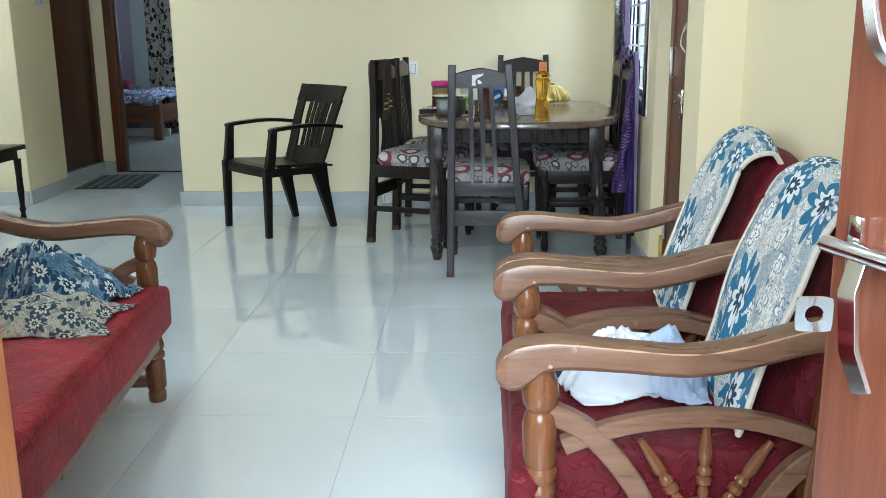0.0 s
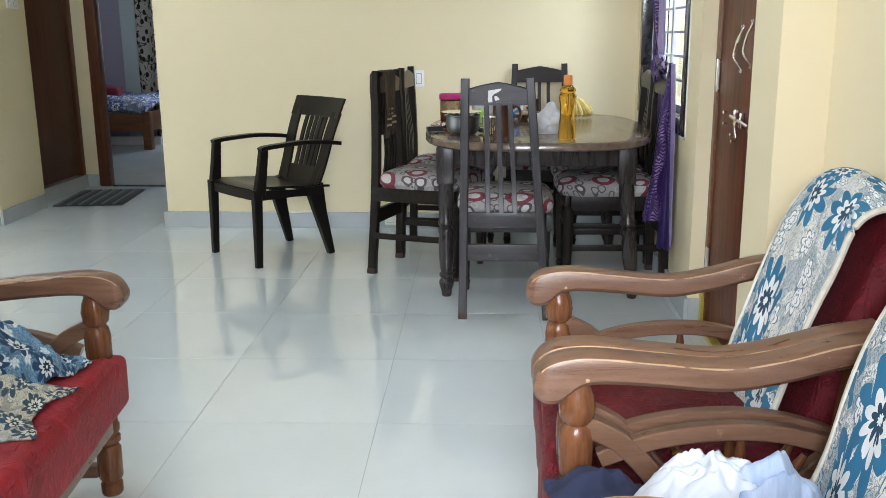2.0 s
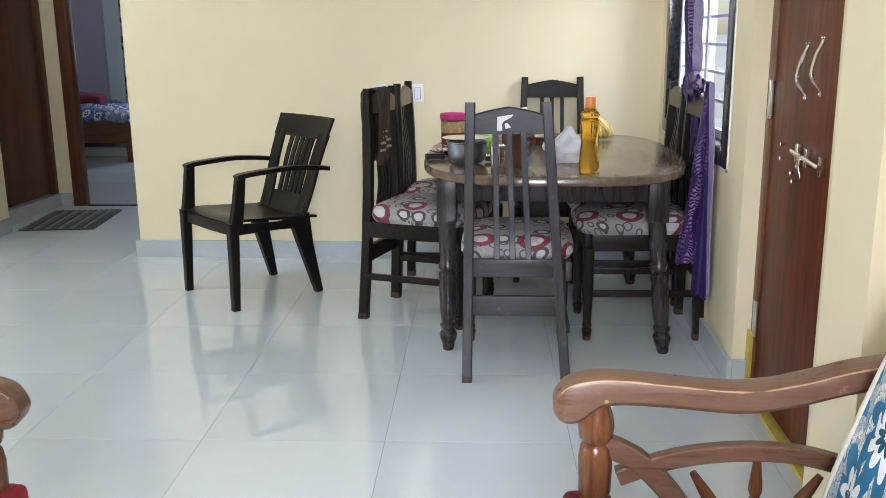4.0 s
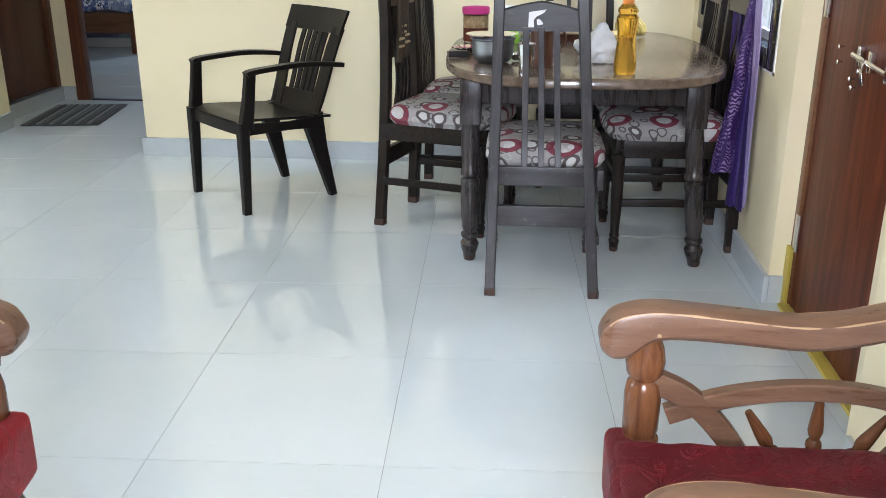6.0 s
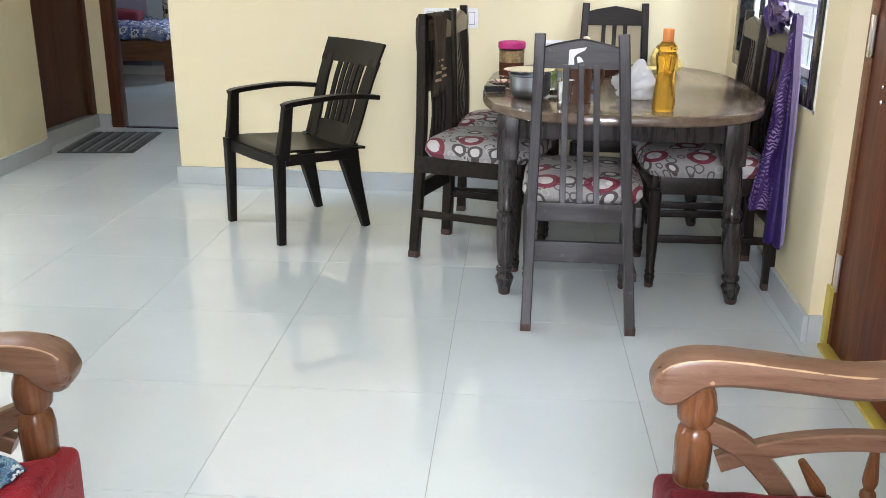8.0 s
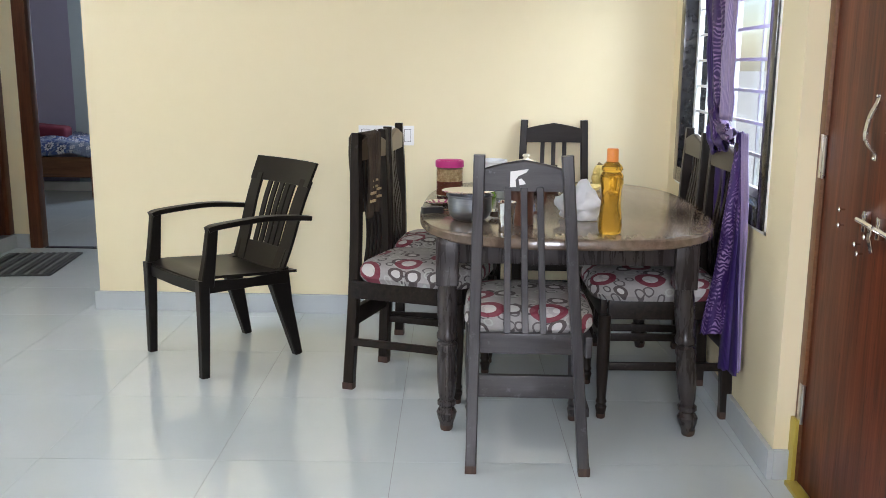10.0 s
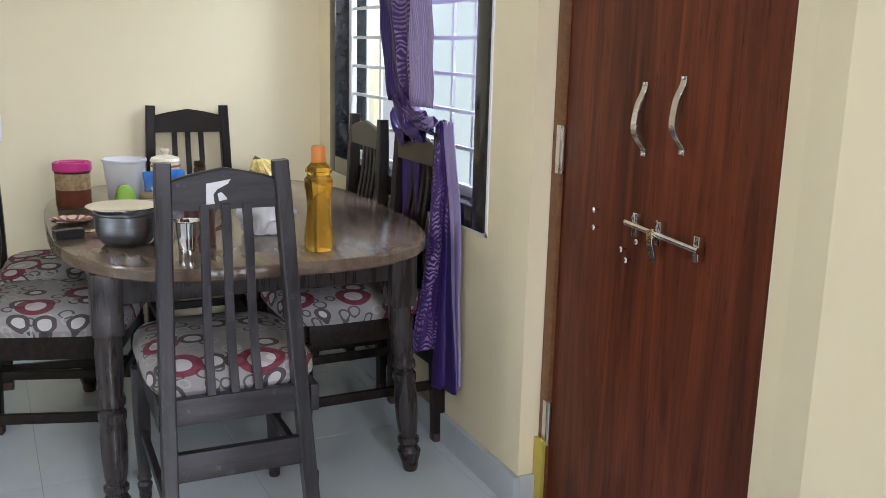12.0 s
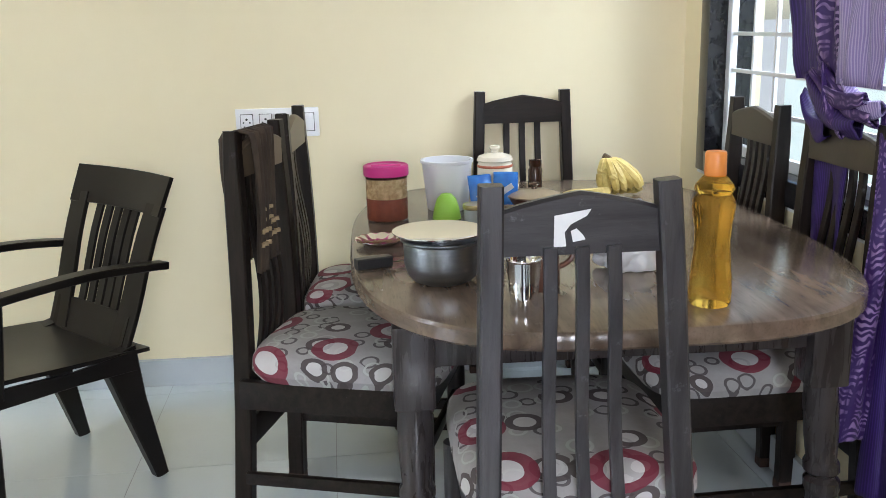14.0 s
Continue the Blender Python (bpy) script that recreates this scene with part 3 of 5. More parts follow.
# outside: ground, porch, neighbour's wall
structure("ground", box(-400, 400, -400, 400, -0.6, -0.3), concrete, "bare cement ground round the house", "ground")
structure("porch", box(-1.2, 3.4, -1.6, 1.0, -0.28, -0.01), skirt, "grey tiled porch in front of the entrance", "porch")
nb = thing("neighbour_house", pose(4.6, 6.4, -0.3), "white neighbouring house with barred windows", "house")
part("wall", box(0, 0.3, -4, 5, 0, 5.2), outside_paint, nb)
part("roof", box(-0.25, 0.6, -4.1, 5.1, 5.2, 5.4, 0.02), outside_paint, nb)
for y0 in (-2.6, -0.9, 1.0):
    w = part("window", box(-0.02, 0.02, y0, y0 + 1.0, 1.2, 2.6), black_granite, nb, "dark barred window")
    for k in range(6):
        part("bar", box(-0.05, -0.03, y0, y0 + 1.0, 1.25 + 0.25 * k, 1.29 + 0.25 * k), white_metal, w)
    part("window_sill", box(-0.1, 0.0, y0 - 0.05, y0 + 1.05, 1.12, 1.2, 0.01), outside_paint, nb)

# skirting
sk = structure("skirting_far", box(-0.797, 2.198, 7.068, 7.09, 0, 0.1, 0.002), skirt, "grey tile skirting along the yellow wall", "skirting")
part("skirting_return", box(-0.797, -0.775, 7.091, 7.25, 0, 0.1, 0.002), skirt, sk)
sk = structure("skirting_window", box(-0.018, 0, -0.012, 1.877, 0, 0.1, 0.002), skirt, "grey tile skirting under the window", "skirting")
part("skirting_return", box(0.0005, 0.062, -0.014, 0, 0, 0.1, 0.002), skirt, sk)
sk.matrix_world = SKEW
sk = structure("skirting_passage", box(0, 0.014, -0.014, 0.655, 0, 0.1, 0.002), skirt, "grey tile skirting in the passage", "skirting")
sk.matrix_world = PASS
structure("skirting_strip", box(-2.05, -1.958, 8.672, 8.685, 0, 0.1, 0.002), skirt, "grey tile skirting beside the bedroom doorway", "skirting")
structure("skirting_corner", box(-4.25, -1.91, 7.06, 7.075, 0, 0.1, 0.002), skirt, "grey tile skirting facing the living room", "skirting")
sk = structure("skirting_recess", box(2.271, 2.288, 1.15, 3.86, 0, 0.1, 0.002), skirt, "grey tile skirting behind the armchairs", "skirting")
part("skirting_return", box(2.137, 2.152, 3.845, 4.13, 0, 0.1, 0.002), skirt, sk)
part("skirting_return", box(2.152, 2.271, 3.845, 3.86, 0, 0.1, 0.002), skirt, sk)
part("skirting_return", box(2.235, 2.25, 4.226, 4.34, 0, 0.1, 0.002), skirt, sk)


# ---- dining window: black stone frame, white grille, glass ----
win = tagged(new("window_1"), "window with a black stone frame and white steel grille", "window", "", "structure")
T = 0.075
part("frame_side", box(-0.012, 0.14, WY0, WY0 + T, WZ0, WZ1, 0.003), black_granite, win)
part("frame_side", box(-0.012, 0.14, WY1 - T, WY1, WZ0, WZ1, 0.003), black_granite, win)
part("window_sill", box(-0.014, 0.14, WY0 + T, WY1 - T, WZ0, WZ0 + 0.07, 0.003), black_granite, win)
part("frame_head", box(-0.012, 0.14, WY0 + T, WY1 - T, WZ1 - T, WZ1, 0.003), black_granite, win)
part("plaster_edge", box(-0.004, 0.01, WY0 - 0.012, WY0 - 0.0005, WZ0 - 0.012, WZ1), white_paint, win)
part("plaster_edge", box(-0.004, 0.01, WY0 - 0.012, WY1, WZ0 - 0.012, WZ0 - 0.0005), white_paint, win)
GX = 0.06
gy0, gy1, gz0, gz1 = WY0 + T, WY1 - T, WZ0 + 0.07, WZ1 - T
for a, b in ((gy0, gy0 + 0.035), (gy1 - 0.035, gy1), ((gy0 + gy1) / 2 - 0.02, (gy0 + gy1) / 2 + 0.02)):
    part("grille_post", box(GX - 0.012, GX + 0.012, a, b, gz0, gz1, 0.003), white_metal, win)
for a, b in ((gz0, gz0 + 0.035), (gz1 - 0.035, gz1)):
    part("grille_rail", box(GX - 0.010, GX + 0.010, gy0 + 0.035, gy1 - 0.035, a, b, 0.003), white_metal, win)
k = gz0 + 0.15
while k < gz1 - 0.06:
    part("bar", box(GX - 0.005, GX + 0.005, gy0 + 0.035, gy1 - 0.035, k - 0.006, k + 0.006), white_metal, win)
    k += 0.115
for f in (0.13, 0.25, 0.75, 0.87):
    y = gy0 + f * (gy1 - gy0)
    part("bar", box(GX + 0.006, GX + 0.016, y - 0.007, y + 0.007, gz0 + 0.03, gz1 - 0.03), white_metal, win)
pane = part("pane", box(0.105, 0.109, gy0, gy1, gz0, gz1), glass, win)
pane.visible_shadow = False
win.matrix_world = SKEW


# ---- brown laminated door with hinges, handles and bolt ----
def lie(m, bm):
    bmesh.ops.transform(bm, matrix=m, verts=bm.verts[:])
    return bm


door = tagged(new("door_1"), "closed red-brown laminate door with steel handles and bolt", "door", "", "structure")
part("leaf", box(2.285, 2.32, 4.352, 5.142, 0.012, 2.04, 0.002), laminate, door)
part("frame_post", box(2.275, 2.33, 5.144, 5.188, 0, 2.06, 0.003), wood("brown_door_edge", (0.12, 0.05, 0.02), (0.2, 0.09, 0.04), 0.4), door)
part("threshold_strip", box(2.245, 2.284, 4.35, 5.15, -0.002, 0.014, 0.003), mustard, door, "mustard painted strip at the door's foot")
part("painted_edge", box(2.262, 2.2745, 5.142, 5.189, 0.0, 0.215, 0.002), mustard, door, "mustard painted edge")
for z0 in (0.205, 0.977, 1.75):
    hinge = part("hinge", box(2.2725, 2.2755, 5.148, 5.166, z0, z0 + 0.128, 0.001), steel, door, "steel butt hinge")
    part("knuckle", lathe([(0.006, 0), (0.006, 0.128)], (2.279, 5.142, z0), 10), steel, hinge)
for yb, zb, yt, zt in ((4.803, 1.064, 4.812, 1.232), (4.668, 1.082, 4.678, 1.250)):
    pts = spline(((2.2835, yb, zb), (2.2825, yb, zb + 0.016), (2.27, yb, zb + 0.03), (2.257, yb + 0.002, zb + 0.05), (2.256, yb + 0.006, zb + 0.072), (2.266, (yb + yt) / 2 + 0.006, (zb + zt) / 2 + 0.03), (2.276, yt, zt - 0.03), (2.2825, yt, zt - 0.014), (2.2835, yt, zt)), 30)
    hd = part("handle", beam(pts, (0, 1, 0.1), 0.019, 0.005), steel, door, "curved brushed steel pull handle")
    for y, z in ((yb, zb + 0.006), (yt, zt - 0.004)):
        part("screw", lathe([(0.0045, 0), (0.0045, 0.003), (0.002, 0.005)], (0, 0, 0), 8), bright_steel, hd).matrix_local = pose(2.281, y, z, 0, -90, 0)
bolt = part("bolt", tube(((2.262, 4.823, 0.907), (2.262, 4.563, 0.892)), 0.0075, 12), bright_steel, door, "polished steel sliding bolt")
for y in (4.794, 4.708, 4.578):
    z = 0.892 + (y - 4.563) * 0.06
    part("bracket", box(2.2655, 2.2835, y - 0.010, y + 0.010, z - 0.028, z + 0.028, 0.003), bright_steel, bolt)
part("bolt_tongue", beam(((2.256, 4.723, 0.908), (2.25, 4.713, 0.878), (2.256, 4.703, 0.84)), (0, 1, 0), 0.02, 0.005), bright_steel, bolt)
for y, z in ((4.968, 0.911), (4.965, 0.867), (4.845, 0.836), (4.824, 0.814), (4.804, 0.920), (4.716, 0.923), (4.788, 0.866)):
    part("screw", lathe([(0.003, 0), (0.003, 0.012), (0.007, 0.013), (0.0075, 0.016), (0.004, 0.019)], (0, 0, 0), 8), bright_steel, door).matrix_local = pose(2.2845, y, z, 0, -90, 0)

part("edge_plate", box(2.2815, 2.2845, 4.353, 4.366, 0.93, 1.10, 0.001), steel, door, "narrow steel plate")

# ---- entrance leaves ----
def leaf_at(hinge_x, hinge_y, free_x, free_y, material, label, name):
    ang = math.degrees(math.atan2(free_y - hinge_y, free_x - hinge_x))
    wide = math.hypot(free_x - hinge_x, free_y - hinge_y)
    ob = thing(name, pose(hinge_x, hinge_y, 0, 0, 0, ang), label, "door")
    part("leaf", box(0, wide, -0.018, 0.018, 0.012, 2.05, 0.003), material, ob)
    for z0, z1 in ((0.15, 0.75), (1.25, 1.92)):
        part("panel", box(0.1, wide - 0.13, 0.0165, 0.024, z0, z1, 0.006), material, ob)
    return ob, wide


right_leaf, wide = leaf_at(2.03, 1.16, 1.853, 1.66, entry_wood, "open red-brown varnished entrance door leaf with steel bolt", "entrance_door")
# bolt and pull handle on the face that looks into the opening
aldrop = part("aldrop_bolt", tube(((wide - 0.26, 0.034, 0.985), (wide - 0.008, 0.034, 0.985)), 0.008, 14), bright_steel, right_leaf, "polished steel aldrop bolt")
for x in (wide - 0.035, wide - 0.2):
    part("bracket", box(x - 0.009, x + 0.009, 0.0185, 0.026, 0.962, 1.015, 0.003), bright_steel, aldrop)
plate = beam(((wide - 0.052, 0.03, 0.985), (wide - 0.054, 0.042, 0.95), (wide - 0.066, 0.046, 0.90), (wide - 0.08, 0.04, 0.865)), (1, 0, 0), 0.022, 0.005)
part("hasp_tongue", plate, bright_steel, aldrop)
eye = bmesh.new()
rings_eye = []
for r, x in ((0.0085, -0.0015), (0.017, -0.0015), (0.017, 0.0015), (0.0085, 0.0015), (0.0085, -0.0015)):
    q = []
    for i in range(24):
        a = 2 * math.pi * i / 24
        c, s_ = math.cos(a), math.sin(a)
        k = r if r < 0.01 else min(r / max(abs(c), abs(s_)), 0.0225)
        q.append((x, k * c, k * s_))
    rings_eye.append(q)
part("staple_plate", loft(rings_eye, eye, False), bright_steel, aldrop).matrix_local = pose(wide - 0.004, 0.036, 0.915, 0, 0, -22)
hp = spline(((wide - 0.068, 0.0195, 1.125), (wide - 0.068, 0.021, 1.14), (wide - 0.068, 0.036, 1.152), (wide - 0.06, 0.044, 1.17), (wide - 0.048, 0.045, 1.22), (wide - 0.048, 0.044, 1.30), (wide - 0.06, 0.03, 1.33), (wide - 0.06, 0.0195, 1.35)), 26)
part("pull_handle", beam(hp, (1, 0, 0), 0.014, 0.005), steel, right_leaf, "steel pull handle")
# left leaf takes the varnish tone that has its light in the colour
leaf_at(0.955, 1.16, 1.018, 1.62, orange_wood, "open varnished entrance door leaf in a lit orange tone", "entrance_door")


# ---- switches ----
def switch_plate(m, w, h, keys, label):
    ob = thing("switch_plate", m, label, "switch")
    part("plate", box(-w / 2, w / 2, -0.009, 0, -h / 2, h / 2, 0.003), switch_white, ob)
    for x0, x1 in keys:
        part("rocker", box(x0, x1, -0.0125, -0.007, -h * 0.3, h * 0.3, 0.0015), switch_white, ob)
        part("gap", box(x0 - 0.002, x1 + 0.002, -0.0095, -0.0085, -h * 0.32, h * 0.32), dark_gap, ob)
    return ob


board = switch_plate(pose(0.775, 7.09, 0.945), 0.285, 0.1, ((-0.125, -0.085), (-0.06, -0.02), (0.0, 0.03), (0.095, 0.125)), "long white plastic switch board on the yellow wall")
for x in (-0.105, -0.04):
    for dx, dz, r in ((0, 0.014, 0.0042), (-0.011, 0.003, 0.003), (0.011, 0.003, 0.003), (-0.009, -0.012, 0.003), (0.009, -0.012, 0.003)):
        part("socket_hole", lathe([(r, 0), (r, 0.001), (0.0, 0.001)], (0, 0, 0), 10), dark_gap, board, "dark socket hole").matrix_local = pose(x + dx, -0.0122, dz, 90, 0, 0)
switch_plate(pose(-1.930, 7.550, 1.45, 0, 0, 93.6), 0.16, 0.09, ((-0.06, -0.02), (0.01, 0.05)), "white plastic switch board in the passage")
switch_plate(pose(0.70, 7.068, 0.06), 0.09, 0.07, ((-0.03, 0.03),), "small white socket plate at skirting height")


# ---- tube lights under the ceiling ----
def tube_light(m):
    ob = thing("tube_light", m, "white ceiling tube light, unseen and assumed, switched on", "ceiling light", "tube lights")
    part("batten", box(-0.62, 0.62, -0.03, 0.03, -0.035, 0, 0.004), white_metal, ob)
    part("tube", tube(((-0.58, 0, -0.06), (0.58, 0, -0.06)), 0.016, 12), lamp_glow, ob)
    for x in (-0.6, 0.6):
        part("holder", box(x - 0.012, x + 0.012, -0.02, 0.02, -0.08, -0.03, 0.003), white_metal, ob)
    return ob


# neither tube is seen: first assumed from soft shadows, second added to brighten the passage
lamp = tube_light(pose(0.2, 2.9, TOP, 0, 0, 90))
copy_thing(lamp, pose(-1.5, 5.9, TOP, 0, 0, 0))


# ---- plastic armchair ----
def plastic_chair(m):
    ob = thing("plastic_armchair", m, "black moulded plastic armchair with a slatted back", "chair")
    W = 0.245
    seat = bmesh.new()
    g = []
    for j in range(11):
        row = []
        for i in range(11):
            x, y = -0.235 + 0.47 * i / 10, -W + 2 * W * j / 10
            dip = 0.018 * (1 - (abs(y) / W) ** 2) * (1 - ((x - 0.02) / 0.27) ** 2)
            lip = -0.02 * max(0, (-x - 0.17) / 0.065) ** 2
            row.append((x, y * (1 - 0.05 * max(x, 0) / 0.235), 0.425 - 0.02 * x / 0.235 - dip + lip))
        g.append(row)
    up = [[seat.verts.new(p) for p in r] for r in g]
    lo = [[seat.verts.new((p[0], p[1], p[2] - 0.012)) for p in r] for r in g]
    for a in (up, lo):
        for j in range(10):
            for i in range(10):
                seat.faces.new((a[j][i], a[j][i + 1], a[j + 1][i + 1], a[j + 1][i]))
    rim = [(0, i) for i in range(11)] + [(j, 10) for j in range(1, 11)] + [(10, i) for i in range(9, -1, -1)] + [(j, 0) for j in range(9, 0, -1)]
    for (a, b), (c, d) in zip(rim, rim[1:] + rim[:1]):
        seat.faces.new((up[a][b], up[c][d], lo[c][d], lo[a][b]))
    part("seat", seat, black_plastic, ob)
    part("front_apron", beam([(-0.232 - 0.012 * (1 - (y / W) ** 2), y, 0.392) for y in (-W, -0.15, 0, 0.15, W)], (0, 0, 1), 0.05, 0.012), black_plastic, ob)
    for y in (-W, W):
        part("side_apron", beam(((-0.23, y, 0.395), (0.0, y, 0.385), (0.185, y * 0.95, 0.38)), (0, 0, 1), [0.055, 0.04, 0.06], 0.012), black_plastic, ob)
    part("back_apron", beam(((0.19, -W * 0.9, 0.385), (0.19, W * 0.9, 0.385)), (0, 0, 1), 0.05, 0.012), black_plastic, ob)
    for s in (-1, 1):
        leg = beam(((-0.235, s * 0.245, 0.43), (-0.238, s * 0.246, 0.25), (-0.245, s * 0.247, 0.0)), (1, 0, 0), [0.05, 0.045, 0.036], [0.045, 0.04, 0.034])
        part("front_leg", leg, black_plastic, ob)
        leg = beam(((0.145, s * 0.205, 0.41), (0.175, s * 0.213, 0.25), (0.235, s * 0.222, 0.0)), (1, 0, 0), [0.11, 0.075, 0.038], [0.045, 0.04, 0.034])
        part("back_leg", leg, black_plastic, ob)
        prop = beam(((-0.222, s * 0.247, 0.40), (-0.205, s * 0.255, 0.52), (-0.19, s * 0.26, 0.648)), (1, 0, 0), [0.062, 0.052, 0.045], [0.04, 0.036, 0.034])
        part("arm_support", prop, black_plastic, ob)
        arm = spline(((-0.212, s * 0.261, 0.644), (-0.18, s * 0.262, 0.653), (-0.08, s * 0.264, 0.66), (0.06, s * 0.264, 0.664), (0.19, s * 0.258, 0.654), (0.30, s * 0.242, 0.638)), 20)
        part("armrest", beam(arm, (0, 1, 0), [0.046] * 3 + [0.052] * 14 + [0.044] * 3, 0.022), black_plastic, ob)
    # back: two stiles, top and bottom rails and slats, all along one curve

    def back(f, y):
        keys = ((0.165, 0.40), (0.212, 0.52), (0.272, 0.70), (0.345, 0.868))
        p = spline([(a, 0, b) for a, b in keys], 41)[int(round(f * 40))]
        return Vector((p.x + 0.02 * (1 - (y / 0.23) ** 2), y, p.z))
    for s in (-1, 1):
        part("stile", beam([back(f / 10, s * (0.168 + 0.04 * f / 10)) for f in [g * 0.86 for g in range(11)]], (0, 1, 0), [0.095 - 0.012 * f / 10 for f in range(11)], 0.014), black_plastic, ob)
    part("top_rail", beam([back(0.89, y) for y in (-0.244, -0.12, 0, 0.12, 0.244)], (0.45, 0, 1), 0.12, 0.012), black_plastic, ob)
    part("bottom_rail", beam([back(0.11, y) for y in (-0.195, -0.1, 0, 0.1, 0.195)], (0.4, 0, 1), 0.15, 0.012), black_plastic, ob)
    for k in range(5):
        y = (-0.088 + 0.044 * k)
        part("slat", beam([back(0.16 + 0.7 * f / 8, y * (1 + 0.1 * f / 8)) for f in range(9)], (0, 1, 0), 0.033, 0.009), black_plastic, ob)
    return ob


plastic_chair(pose(0.113, 6.371, 0, 0, 0, 45)).scale = (1, 1, 0.978)


# ---- dining table ----
TX, TY, TH = 1.582, 6.075, 0.75
table = thing("dining_table", pose(TX, TY, 0), "dark polished wooden dining table with rounded ends", "table")
outline = []
for i in range(72):
    a = 2 * math.pi * i / 72
    c, s_ = math.cos(a), math.sin(a)
    outline.append((0.55 * math.copysign(abs(c) ** 0.62, c), 0.765 * math.copysign(abs(s_) ** 0.66, s_)))
rings_t = []
for inset, z in ((0.03, 0.722), (0.006, 0.722), (0.0, 0.728), (0.0, 0.752), (0.004, 0.758), (0.012, 0.76), (0.3, 0.76)):
    rings_t.append([(x * (1 - inset / 0.55), y * (1 - inset / 0.765), z) for x, y in outline])
part("tabletop", loft(rings_t), table_wood, table)
for s in (-1, 1):
    part("side_rail", box(s * 0.412 - 0.0135, s * 0.412 + 0.0145, -0.505, 0.47, 0.62, 0.722, 0.003), worn_leg, table)
    part("end_rail", box(-0.387, 0.356, s * 0.528 - 0.0315, s * 0.528 - 0.0035, 0.63, 0.722, 0.003), worn_leg, table)
LEG = [(0.018, 0.0), (0.022, 0.004), (0.026, 0.03), (0.033, 0.05), (0.037, 0.07), (0.03, 0.083), (0.026, 0.09), (0.034, 0.10), (0.034, 0.112), (0.026, 0.12), (0.03, 0.14), (0.034, 0.18), (0.036, 0.26), (0.033, 0.30), (0.037, 0.312), (0.037, 0.33), (0.027, 0.34), (0.037, 0.352), (0.037, 0.368), (0.031, 0.38), (0.035, 0.44), (0.036, 0.50), (0.034, 0.545), (0.04, 0.56)]
for x in (-0.427, 0.442):
    for y in (-0.545, 0.51):
        lean = -0.045 if x > 0 else 0.0
        bm = lathe(LEG, (x, y, 0), 20)
        for v in bm.verts:
            v.co.x += lean * v.co.z / 0.56
        leg = part("leg", bm, worn_leg, table)
        part("leg_block", box(x + lean - 0.04, x + lean + 0.04, y - 0.04, y + 0.04, 0.55, 0.722, 0.006), worn_leg, leg)
        part("foot", lathe([(0.018, -0.001), (0.0225, 0.004), (0.025, 0.022)], (x, y, 0), 16), foot_wood, leg)


table.scale = (1, 1, 0.987)


